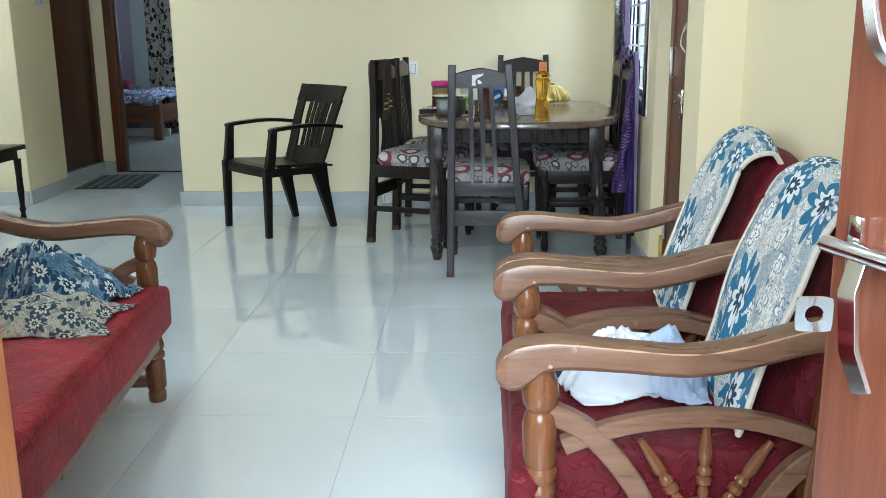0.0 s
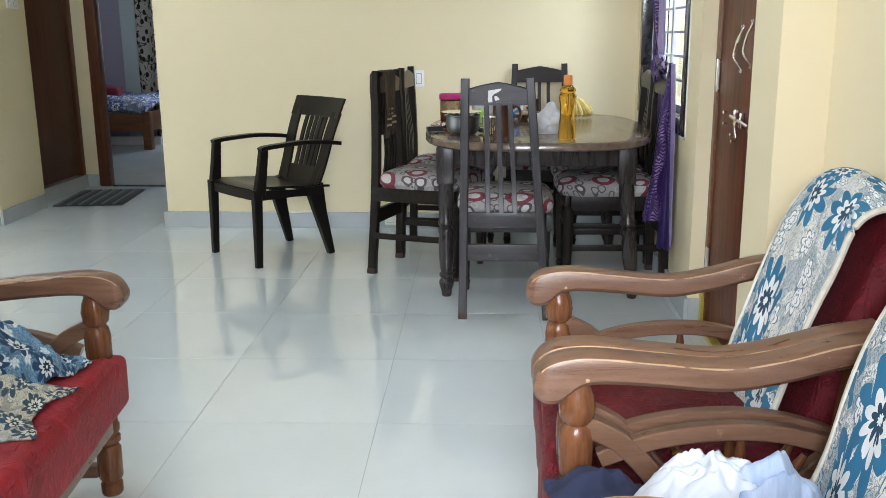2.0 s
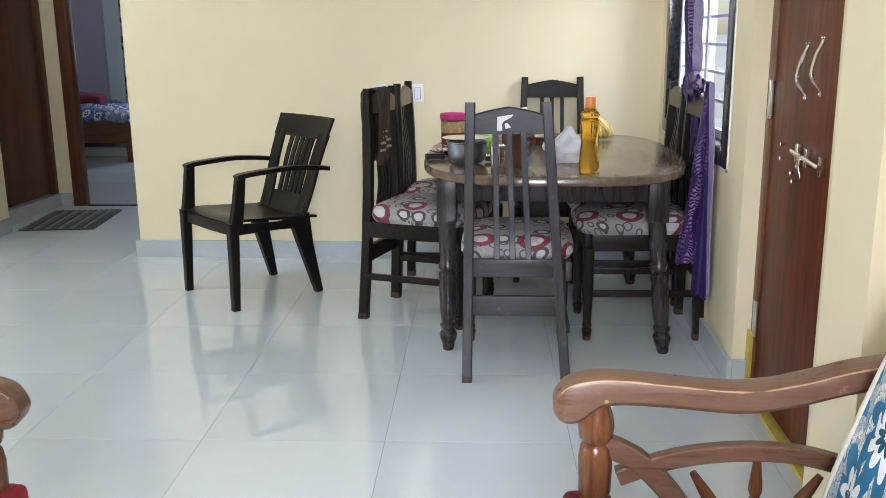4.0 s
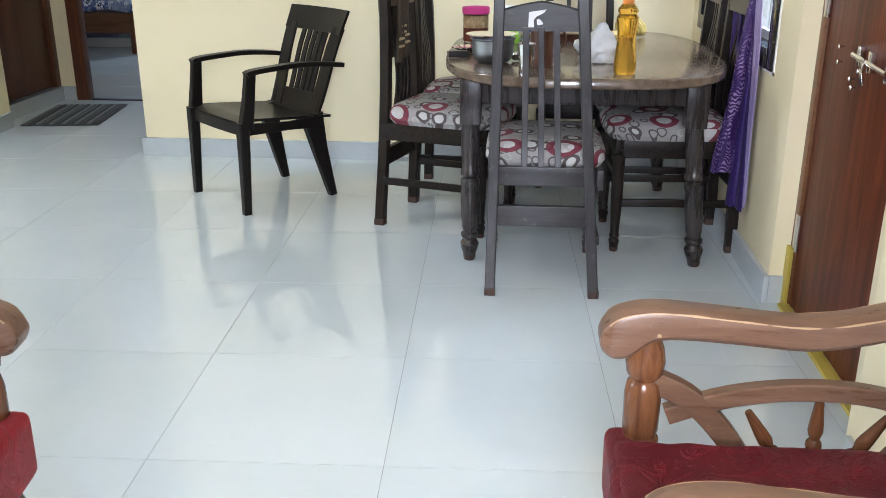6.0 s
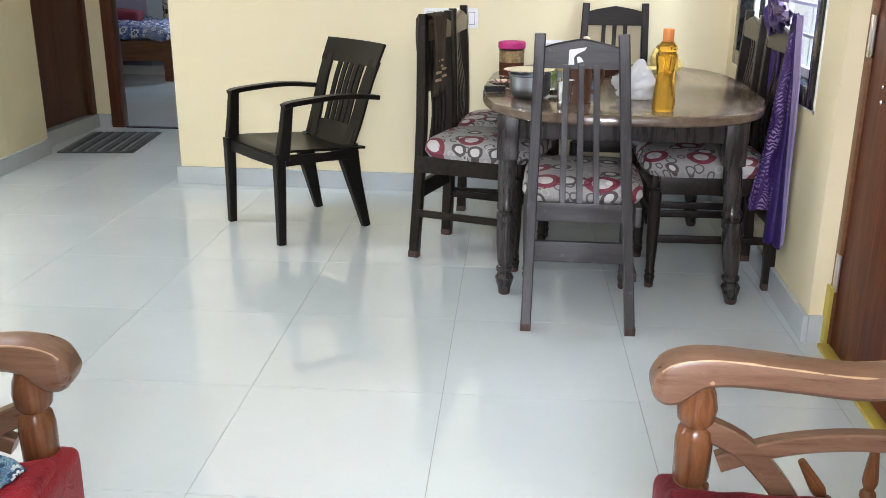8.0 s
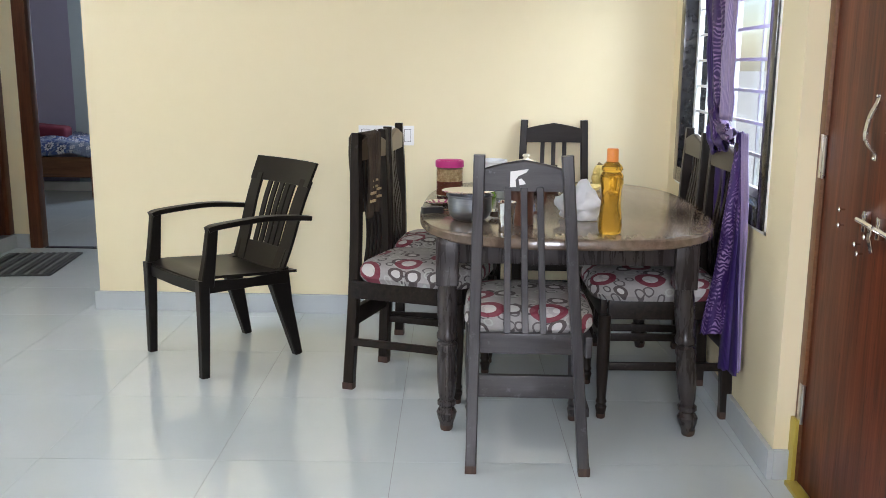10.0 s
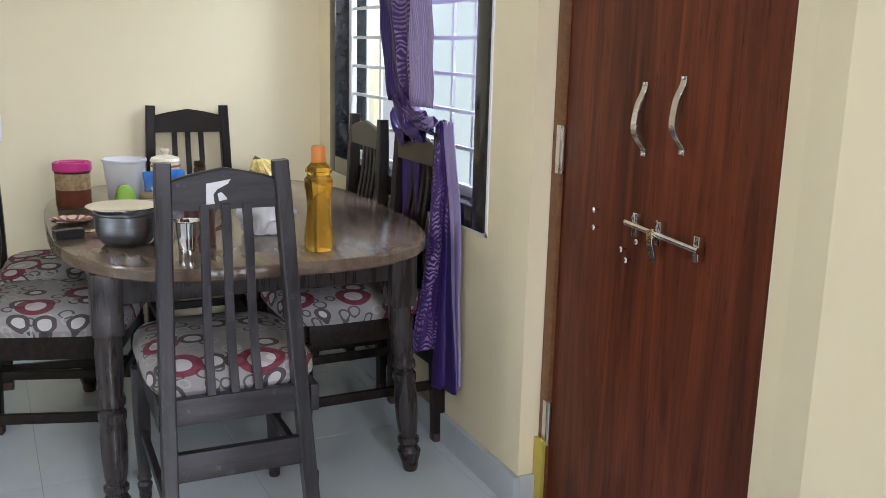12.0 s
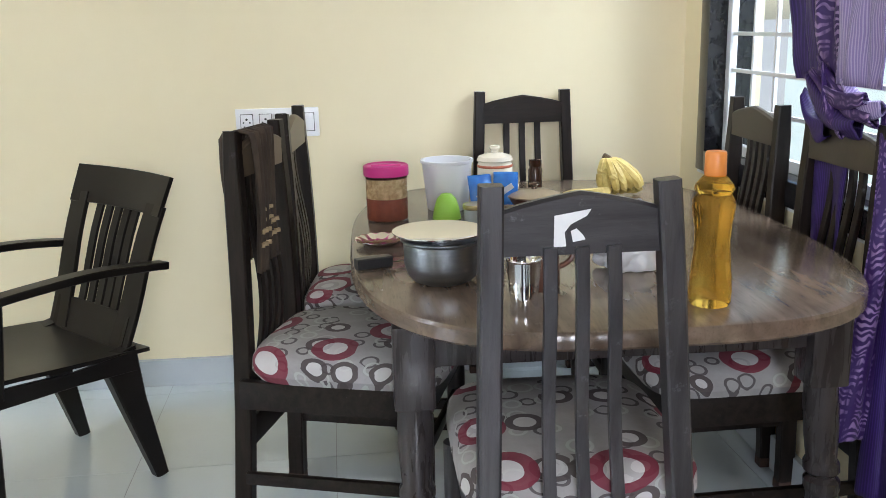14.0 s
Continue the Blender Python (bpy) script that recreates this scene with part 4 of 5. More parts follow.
# ---- dining chairs ----
def dining_chair(m, label, lean=0.0, taper=0.04, rub=None, group="dining chairs", print_at=0.0, tones=(dark_wood, dark_rail)):
    """Local axes: the back stands at y = 0 and the seat reaches towards +y. lean: how far the worn back leans sideways at its top."""
    ob = thing("dining_chair", m, label, "chair", group)
    H = 1.032
    post_wood, rail_wood = tones

    def post(s, z):
        f = max(0, z) / H
        y = 0.012 * math.sin(math.pi * min(1, max(0, (z - 0.05) / 0.9)))
        return Vector((s * (0.183 - taper * f) + lean * f, y - 0.012, z))
    for s in (-1, 1):
        pts = [post(s, H * k / 12) for k in range(13)]
        p = part("back_post", beam(pts, (1, 0, 0), 0.036, [0.044] * 11 + [0.04, 0.034]), post_wood, ob)
        part("worn_foot", box(s * 0.183 - 0.0188, s * 0.183 + 0.0188, -0.0345, 0.0105, 0, 0.028, 0.002), foot_wood, p)
    # crest rail with a low crown
    top = []
    for k in range(9):
        u = -1 + k / 4
        crown = 0.028 * max(0, 1 - abs(u) * 1.05) ** 0.7
        top.append((u * (0.183 - taper * 0.95 - 0.012) + lean * 0.95, -0.004, crown))
    rings_c = []
    for x, y, c in top:
        rings_c.append([(x, y + 0.011, 0.922), (x, y + 0.011, 0.985 + c), (x, y + 0.005, 0.99 + c), (x, y - 0.005, 0.99 + c), (x, y - 0.011, 0.985 + c), (x, y - 0.011, 0.922)])
    part("crest_rail", loft(rings_c), rub or rail_wood, ob)
    for s in (-0.39, 0, 0.39) if not rub else (-0.42, -0.14, 0.14, 0.42):
        pts = [Vector((s * (0.17 - taper * z / H) + lean * z / H, -0.004 + 0.016 * math.sin((z - 0.46) / 0.475 * math.pi * 1.6), z)) for z in [0.46 + 0.475 * k / 10 for k in range(11)]]
        part("slat", beam(pts, (1, 0, 0), 0.021, 0.012), post_wood, ob)
    for z0, z1 in ((0.404, 0.47), (0.258, 0.331)):
        part("back_rail", box(-0.168 + lean * 0.3, 0.168 + lean * 0.3, -0.016, 0.008, z0, z1, 0.003), rail_wood, ob)
    FL = [(0.014, 0), (0.017, 0.02), (0.022, 0.045), (0.017, 0.055), (0.021, 0.066), (0.017, 0.078), (0.019, 0.12), (0.023, 0.2), (0.024, 0.28), (0.024, 0.40)]
    for s in (-1, 1):
        leg = part("front_leg", lathe(FL, (s * 0.19, 0.455, 0), 14), post_wood, ob)
        part("foot", lathe([(0.014, -0.001), (0.0172, 0.004), (0.0176, 0.018)], (s * 0.19, 0.455, 0), 12), foot_wood, leg)
        part("side_rail", box(s * 0.187 - 0.011, s * 0.187 + 0.011, 0.01, 0.442, 0.385, 0.455, 0.003), rail_wood, ob)
        part("stretcher", box(s * 0.187 - 0.009, s * 0.187 + 0.009, 0.008, 0.445, 0.187, 0.217, 0.003), rail_wood, ob)
    part("front_rail", box(-0.178, 0.178, 0.445, 0.469, 0.385, 0.455, 0.003), rail_wood, ob)
    part("front_stretcher", box(-0.172, 0.172, 0.448, 0.464, 0.285, 0.315, 0.003), rail_wood, ob)
    # domed cushion
    rings_s = []
    for inset, z in ((0.02, 0.45), (0.004, 0.455), (-0.008, 0.475), (-0.006, 0.503), (0.006, 0.521), (0.03, 0.532), (0.07, 0.538), (0.12, 0.541)):
        ring = []
        hx, hy = 0.205 - inset, 0.236 - inset
        for i in range(40):
            a = 2 * math.pi * i / 40
            c, s_ = math.cos(a), math.sin(a)
            ring.append((hx * math.copysign(abs(c) ** 0.4, c), 0.262 + hy * math.copysign(abs(s_) ** 0.4, s_), z))
        rings_s.append(ring)
    bm = loft(rings_s)
    uv = bm.loops.layers.uv.new("uv")
    for fc in bm.faces:
        for lp in fc.loops:
            q = lp.vert.co
            k = 1 + max(0, 0.532 - q.z) / 0.19
            lp[uv].uv = (q.x * k + print_at, (q.y - 0.262) * k + print_at * 0.7)
    part("seat_cushion", bm, rings, ob, "linen cushion printed with maroon and grey rings")
    return ob


near = dining_chair(pose(1.4315, 5.193, 0, 0, 0, 0), "dark wooden dining chair with a torn white sticker", -0.035, 0.05, tones=(grey_wood, grey_rail))
st = bmesh.new()
for poly in (((-0.034, -0.032), (-0.012, -0.031), (-0.015, -0.006), (-0.004, 0.008), (0.024, 0.022), (0.032, 0.034), (-0.006, 0.028), (-0.033, 0.024)), ((0.0, -0.024), (0.022, -0.02), (0.018, -0.012), (0.006, 0.0), (-0.004, -0.004))):
    a = [st.verts.new((x, 0, z)) for x, z in poly]
    b = [st.verts.new((x, -0.0012, z)) for x, z in poly]
    st.faces.new(a)
    st.faces.new(b[::-1])
    for i in range(len(a)):
        st.faces.new((a[i], a[(i + 1) % len(a)], b[(i + 1) % len(a)], b[i]))
part("torn_sticker", st, sticker_white, near, "torn white paper sticker").matrix_local = pose(-0.035 - 0.010, -0.0155, 0.962) @ Matrix.Scale(0.86, 4)
left1 = dining_chair(pose(0.803, 6.11, 0, 0, 0, -106.7), "dark wooden dining chair with a brown towel over its back", -0.055, 0.05, tan_paint, print_at=1.30)
left2 = dining_chair(pose(0.87, 6.53, 0, 0, 0, -95), "dark wooden dining chair beside the yellow wall", -0.05, 0.045, tan_paint, print_at=2.00)
dining_chair(pose(2.178, 5.885, 0, 0, 0, 92), "dark wooden dining chair beside the purple curtain", 0, 0.03, brown_crest, print_at=2.70)
dining_chair(pose(2.180, 6.39, 0, 0, 0, 90), "dark wooden dining chair below the window", 0, 0.03, brown_crest, print_at=3.40)
dining_chair(pose(1.627, 7.045, 0, 0, 0, 180), "dark wooden dining chair with its back to the yellow wall", 0, 0.034)


# ---- carved wooden sofa set ----
def arm_profile(n=44):
    """Along the armrest: how far back, its underside and its top; a scrolled tip, a dip, then a rise to the back."""
    return spline(((0.0, 0.551, 0.568), (0.004, 0.540, 0.581), (0.012, 0.532, 0.593), (0.028, 0.526, 0.607), (0.048, 0.529, 0.615), (0.066, 0.542, 0.619), (0.092, 0.561, 0.622),
                   (0.14, 0.567, 0.621), (0.24, 0.562, 0.612), (0.36, 0.554, 0.604), (0.46, 0.570, 0.620), (0.56, 0.598, 0.648), (0.66, 0.616, 0.666)), n)


def armrest(y):
    rings_a = []
    for x, low, top in arm_profile():
        w = 0.036 - 0.006 * max(0, 1 - x / 0.02)
        c = min(0.010, 0.3 * (top - low))
        mid = 0.3 * c
        rings_a.append([(x, y + a, z) for a, z in ((w, low + c), (w, top - c), (w - mid, top - mid), (w - c, top), (c - w, top), (mid - w, top - mid), (-w, top - c), (-w, low + c), (c - w, low), (w - c, low))])
    return loft(rings_a)


POST = [(0.026, 0), (0.029, 0.006), (0.029, 0.03), (0.024, 0.036), (0.032, 0.05), (0.033, 0.13), (0.026, 0.14), (0.034, 0.15), (0.034, 0.163), (0.028, 0.17), (0.034, 0.18), (0.034, 0.195), (0.03, 0.205), (0.031, 0.30), (0.034, 0.31), (0.028, 0.325), (0.035, 0.338), (0.035, 0.35), (0.029, 0.358), (0.033, 0.37), (0.034, 0.44), (0.03, 0.462), (0.024, 0.47), (0.033, 0.482), (0.036, 0.505), (0.032, 0.53), (0.022, 0.556), (0.022, 0.57)]
SPIN = [(0.008, 0), (0.012, 0.02), (0.008, 0.03), (0.015, 0.036), (0.015, 0.046), (0.010, 0.05), (0.015, 0.056), (0.014, 0.064), (0.009, 0.07), (0.014, 0.085), (0.013, 0.10), (0.007, 0.15)]


def sofa(name, m, width, seats, cloth, label, category, low, group):
    """Local axes: arm tips at x = 0, the back towards +x, arms at y = 0 and y = width."""
    ob = thing(name, m, label, category, group)
    for y in (0.0, width):
        a = part("armrest", armrest(y), teak, ob, "scratched varnished teak armrest")
        for s in (-1, 1):
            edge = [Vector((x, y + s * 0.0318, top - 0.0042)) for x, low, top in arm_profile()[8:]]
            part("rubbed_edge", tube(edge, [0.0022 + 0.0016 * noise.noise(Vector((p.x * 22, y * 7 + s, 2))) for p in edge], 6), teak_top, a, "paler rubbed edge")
        part("screw_plug", lathe([(0.0, 0.0), (0.004, 0.0), (0.004, 0.0015), (0.0, 0.002)], (0, 0, 0), 10, cap=False), teak_top, a).matrix_local = pose(0.10, y - 0.0355, 0.578, 90, 0, 0)
        part("front_post", lathe([(r, z * 1.018) for r, z in POST], (0.085, y, 0), 20), teak_post, ob, "turned teak post")
        part("back_post", beam(((0.60, y, 0), (0.61, y, 0.33), (0.63, y, 0.5), (0.645, y, 0.622)), (0, 1, 0), 0.05, 0.05), teak_post, ob)
        # fan of spindles under an arch
        arch = spline(((0.13, y, 0.405), (0.22, y, 0.441), (0.31, y, 0.460), (0.40, y, 0.466), (0.49, y, 0.459), (0.58, y, 0.434), (0.63, y, 0.410)), 20)
        part("arch", beam(arch, (0, 1, 0), 0.03, 0.034), teak, ob)
        brace = spline(((0.10, y, 0.475), (0.17, y, 0.44), (0.24, y, 0.365), (0.29, y, 0.28), (0.31, y, 0.2)), 14)
        part("brace", beam(brace, (0, 1, 0), 0.034, 0.042), teak, ob)
        brace = spline(((0.62, y, 0.40), (0.56, y, 0.35), (0.51, y, 0.27), (0.49, y, 0.2)), 12)
        part("brace", beam(brace, (0, 1, 0), 0.034, 0.042), teak, ob)
        disc = loft([[(0.40 + 0.075 * math.cos(2 * math.pi * i / 28) * k, y + d, 0.22 + 0.075 * math.sin(2 * math.pi * i / 28) * k) for i in range(28)] for k, d in ((0.85, -0.02), (1, -0.012), (1, 0.012), (0.85, 0.02))])
        part("hub", disc, teak, ob)
        for ang in (32, 0, -32):
            sp = lathe([(r, z * 1.07) for r, z in SPIN], (0, 0, 0), 12)
            part("spindle", sp, teak_post, ob).matrix_local = pose(0.40 + 0.072 * math.sin(radians(-ang)), y, 0.22 + 0.072 * math.cos(radians(ang)), 0, -ang, 0)
        part("side_rail", box(0.115, 0.62, y - 0.02, y + 0.02, 0.16, 0.215, 0.005), teak, ob)
        part("low_stretcher", box(0.115, 0.60, y - 0.016, y + 0.016, 0.05, 0.085, 0.005), teak, ob)
    part("front_rail", box(0.055, 0.10, 0.034, width - 0.034, 0.19, 0.25, 0.005), teak, ob)
    part("back_rail", box(0.60, 0.64, 0.0255, width - 0.0255, 0.19, 0.25, 0.005), teak, ob)
    # seat: soft slab with a rolled front edge that covers the front posts
    each = (width - 0.08) / seats
    for k in range(seats):
        y0, y1 = 0.04 + k * each, 0.04 + (k + 1) * each
        bm = box(0.032, 0.60, y0 + 0.002, y1 - 0.002, 0.25, 0.393 - low, 0.024, seg=4)
        bmesh.ops.subdivide_edges(bm, edges=[e for e in bm.edges if e.calc_length() > 0.12], cuts=13, use_grid_fill=True)
        for v in bm.verts:
            if v.co.z > 0.33 - low:
                v.co.z += 0.012 * math.sin(math.pi * (v.co.y - y0) / (y1 - y0)) + wob(*v.co, 0.014, 8) + wob(v.co.x * 2.5, v.co.y * 0.8, 0, 0.008, 14)
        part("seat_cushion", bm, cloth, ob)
        # back cushion, leaning
        bm = box(-0.045, 0.045, y0 + 0.004, y1 - 0.004, 0.0, 0.56, 0.04, seg=4)
        bmesh.ops.subdivide_edges(bm, edges=[e for e in bm.edges if e.calc_length() > 0.12], cuts=6, use_grid_fill=True)
        for v in bm.verts:
            f = (v.co.y - y0) / (y1 - y0)
            v.co.x += wob(*v.co, 0.012, 6) + 0.05 * max(0, v.co.z / 0.56 - 0.75) * 2
            v.co.z -= 0.05 * (2 * abs(f - 0.5)) ** 3 * max(0, v.co.z / 0.56)
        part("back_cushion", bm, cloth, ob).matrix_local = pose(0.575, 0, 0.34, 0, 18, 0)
    bm = box(0.022, 0.084, -0.036, width + 0.036, 0.235 - low, 0.380 - low, 0.028, seg=4)
    bmesh.ops.subdivide_edges(bm, edges=[e for e in bm.edges if e.calc_length() > 0.3], cuts=12, use_grid_fill=True)
    for v in bm.verts:
        v.co.x += wob(*v.co, 0.01, 9)
        v.co.z += wob(*v.co, 0.008, 11)
    part("seat_roll", bm, cloth, ob)
    part("back_panel", beam(((0.645, width / 2, 0.30), (0.742, width / 2, 0.74)), (0, 1, 0), width - 0.06, 0.02), teak, ob)
    return ob


CH = [(1.510, 2.425, 0.585, 1.4), (1.494, 3.085, 0.57, 0.0)]
CX = 1.498
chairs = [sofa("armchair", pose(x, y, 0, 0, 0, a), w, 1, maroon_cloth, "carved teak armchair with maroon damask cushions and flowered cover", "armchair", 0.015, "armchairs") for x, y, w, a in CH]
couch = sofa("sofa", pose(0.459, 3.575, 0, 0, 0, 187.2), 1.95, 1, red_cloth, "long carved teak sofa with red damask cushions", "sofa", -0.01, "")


# covers over the armchair backs
def chair_cover(x, y0, y1, tip, seed):
    def f(u, v):
        # v runs from the hem in front, up the back cushion, over its top and down behind
        y = y0 + (y1 - y0) * u
        path = ((0.50, 0.40), (0.545, 0.57), (0.60, 0.74), (0.655, 0.865), (0.695, 0.905), (0.735, 0.90), (0.757, 0.84), (0.76, 0.74))
        lead = tip * (1 - abs(2 * u - 1.1))
        p = spline([(a, 0, b) for a, b in path], 61)[int(round(max(0, min(1, v - lead * (1 - v))) * 60))]
        drop = 0.045 * (2 * abs(u - 0.5)) ** 3 * min(1, v * 1.6)
        return (x + p.x - 0.014 + wob(u * 2 + seed, v * 2, 0, 0.012), y + 0.02 * (v - 0.5), p.z - drop + 0.006 - (max(0, lead * (1 - v) - v) * 0.5))
    ob = sheet("chair_cover", f, 30, 60, cover_print, None, "", 0.005, (y1 - y0, 1.0))
    tagged(ob, "white and blue flower-printed cover over the armchair back", "chair cover", "chair covers")
    for e in (0.0, 1.0):
        hem = [Vector(f(e, k / 60)) for k in range(61)]
        part("lace_edge", tube(hem, 0.007, 6), lace, ob, "cream crocheted edge")
    part("lace_edge", tube([Vector(f(k / 30, 0)) for k in range(31)], 0.007, 6), lace, ob, "cream crocheted edge")
    return ob


chair_cover(CX, 2.50, 2.90, 0.06, 0.0)
chair_cover(CX, 3.17, 3.55, 0.06, 5.0)


# crumpled cloths
def crumple(name, cx, cy, z0, a, b, h, material, label, category, turn=0.0, seed=0, folds=5, size=(0.8, 0.6)):
    m = pose(cx, cy, z0, 0, 0, turn)

    def f(u, v):
        r = math.hypot(2 * u - 1, 2 * v - 1)
        x, y = (u - 0.5) * 2 * a, (v - 0.5) * 2 * b
        n1 = noise.noise(Vector((x * folds + seed, y * folds * 1.7, seed)))
        n2 = noise.noise(Vector((x * folds * 2.3, y * folds * 2.6 + seed, 3)))
        ridge = 0.65 * (1 - 2 * abs(n1)) + 0.35 * (1 - 2 * abs(n2))
        z = 0.006 + h * max(0, 1 - r ** 2.4) * (0.68 + 0.32 * ridge) + 0.16 * h * max(0, ridge)
        x += 0.22 * a * noise.noise(Vector((x * 7, y * 7, seed + 7)))
        y += 0.22 * b * noise.noise(Vector((x * 7, y * 7, seed + 13)))
        return m @ Vector((x, y, z * (1 if r < 1.1 else 0.6)))
    return tagged(sheet(name, f, 80, 64, material, None, "", 0.004, size), label, category)


crumple("folded_shirt", 1.79, 2.79, 0.385, 0.14, 0.115, 0.12, white_cloth, "crumpled white shirt lying on the armchair seat", "clothes", 20, 1, 13)
crumple("blue_shirt", 1.89, 2.77, 0.392, 0.10, 0.10, 0.12, blue_cloth, "pale blue striped shirt crumpled on the armchair", "clothes", -10, 4, 13)
crumple("navy_cloth", 1.615, 2.86, 0.384, 0.09, 0.08, 0.06, navy_cloth, "dark navy cloth on the armchair seat", "clothes", 0, 8, 9)
crumple("blue_shawl", 0.11, 3.42, 0.40, 0.25, 0.14, 0.15, shawl_print, "crumpled blue flowered shawl on the sofa seat", "shawl", -20, 2, 9)
crumple("cream_shawl", 0.245, 3.13, 0.405, 0.21, 0.16, 0.065, cream_print, "cream and blue flowered shawl spread on the sofa", "shawl", 8, 6, 8)
def back_shawl(u, v):
    return (-0.05 - 0.18 * v + wob(u, v, 1, 0.02), 3.42 - 0.5 * u, 0.40 + 0.28 * v - 0.06 * u)


tagged(sheet("sofa_cover", back_shawl, 20, 20, cover_print, size=(0.5, 0.4)), "flower-printed cover over the sofa back", "sofa cover")


# ---- towel over the dining chair's back ----
tw = thing("towel", left1.matrix_world.copy(), "brown checked towel hanging over a dining chair back", "towel")
for k, (x0, x1, low, high) in enumerate(((-0.075, -0.02, 0.70, 0.76), (-0.02, 0.03, 0.76, 0.70), (0.028, 0.075, 0.69, 0.74))):
    def hang(u, v, x0=x0, x1=x1, low=low, high=high, k=k):
        x = x0 + (x1 - x0) * u + 0.012 * math.sin(v * 9 + k)
        d = 0.018 + 0.008 * k + 0.007 * math.sin(u * 14 + v * 5)
        if v < 0.47:
            return (x, d, low + (1.02 - low) * v / 0.47)
        if v > 0.53:
            return (x, -d - 0.006, 1.02 - (1.02 - high) * (v - 0.53) / 0.47)
        return (x, d * math.cos((v - 0.47) / 0.06 * math.pi), 1.02 + 0.012 * math.sin((v - 0.47) / 0.06 * math.pi))
    sheet("towel_fold", hang, 14, 44, towel_cloth, tw, "", 0.006, (0.3, 0.9))

    for at in (0.09, 0.135):
        def band(u, v, h=hang, at=at):
            p = h(u, at + 0.014 * v)
            return (p[0], p[1] + 0.006, p[2])
        sheet("towel_stripe", band, 14, 3, towel_band, tw, "tan woven stripe", 0.008)


# ---- purple curtain, knotted and draped past the chair ----
cur = thing("window_curtain", SKEW, "purple striped curtain knotted in the middle", "curtain")


def hung(a0, a1, b0, b1, depth0, ripple, phase):
    """Upper length: between a0 and a1 at the rod, gathered between b0 and b1 at the knot."""
    def f(u, v):
        w = v ** 1.8
        y = (a0 + (a1 - a0) * u) * (1 - w) + (b0 + (b1 - b0) * u) * w
        x = -0.03 - depth0 + ripple * (1 - 0.5 * w) * math.sin(u * 11 + phase) + wob(u * 2, v * 3, phase, 0.012)
        return (x, y + wob(u, v * 4, phase + 3, 0.014), 2.25 - 1.14 * v)
    return f


sheet("dark_panel", hung(0.92, 1.145, 0.77, 0.935, 0.008, 0.014, 0.0), 30, 40, purple_stripe, cur, "dark purple striped panel", 0.003, (0.35, 1.2))
sheet("swirl_panel", hung(0.71, 1.0, 0.67, 0.81, 0.020, 0.018, 2.0), 26, 40, purple_swirl, cur, "purple panel with a swirling print", 0.003, (0.3, 1.2))
sheet("lilac_panel", hung(0.53, 0.735, 0.505, 0.70, 0.034, 0.008, 4.0), 26, 40, lilac_stripe, cur, "lilac striped lining", 0.003, (0.35, 1.2))
# the gathered cloth sweeps across and is tucked behind the chair back
for k, (y0, z0, y1, z1, r, tone) in enumerate(((0.80, 1.16, 0.55, 1.045, 0.024, purple_swirl), (0.84, 1.11, 0.60, 1.02, 0.026, purple_stripe), (0.76, 1.14, 0.66, 1.01, 0.022, purple_swirl),
                                               (0.70, 1.13, 0.52, 1.07, 0.018, lilac_stripe), (0.86, 1.07, 0.74, 1.0, 0.024, purple_stripe), (0.82, 1.13, 0.57, 1.085, 0.016, purple_swirl))):
    def fold(u, v, y0=y0, z0=z0, y1=y1, z1=z1, r=r, k=k):
        a = 2 * math.pi * v
        w = r * (0.75 + 0.35 * math.sin(math.pi * u)) * (1 + 0.25 * math.sin(3 * a + k + 5 * u))
        y, z = y0 + (y1 - y0) * u, z0 + (z1 - z0) * u - 0.03 * math.sin(math.pi * u)
        return (-0.05 - 0.006 * (k % 3) + 0.6 * w * math.cos(a), y + 0.35 * w * math.sin(a), z + w * math.sin(a))
    sheet("knot_fold", fold, 22, 16, tone, cur, "gathered curtain fold", 0.002, (0.3, 0.15))


def fall(t0, t1, s0, s1, b0, b1, z1, ripple, phase, lift=0.0):
    """Lower length: from the knot (t) behind the chair, past its post (s), to the hem (b); pairs are (outwards, along)."""
    def f(u, v):
        def mid(p, q):
            return Vector((p[0] + (q[0] - p[0]) * u, p[1] + (q[1] - p[1]) * u, 0))
        e = spline((mid(t0, t1), mid(s0, s1), mid(s0, s1) * 0.6 + mid(b0, b1) * 0.4, mid(b0, b1)), 61)[int(round(v * 60))]
        r = ripple * min(1, v * 2.5)
        return (e.x + 0.6 * r * math.cos(u * 9 + phase), e.y + r * math.sin(u * 10 + phase), 1.07 + (z1 + lift * u - 1.07) * v + wob(u * 2, v * 5, phase, 0.01))
    return f


sheet("lower_swirl", fall((-0.03, 0.56), (-0.02, 0.52), (-0.078, 0.478), (-0.026, 0.458), (-0.142, 0.472), (-0.045, 0.462), 0.34, 0.010, 0.4), 26, 60, purple_swirl, cur, "purple panel with a swirling print", 0.003, (0.3, 0.9))
sheet("lower_dark", fall((-0.03, 0.53), (-0.02, 0.50), (-0.036, 0.468), (-0.024, 0.440), (-0.066, 0.462), (-0.026, 0.368), 0.215, 0.007, 1.7), 24, 60, purple_stripe, cur, "dark purple striped panel", 0.003, (0.3, 0.9))
sheet("lower_lilac", fall((-0.03, 0.50), (-0.02, 0.45), (-0.028, 0.440), (-0.024, 0.375), (-0.024, 0.372), (-0.020, 0.350), 0.225, 0.003, 3.0, 0.02), 20, 60, lilac_stripe, cur, "lilac striped lining", 0.003, (0.25, 0.9))
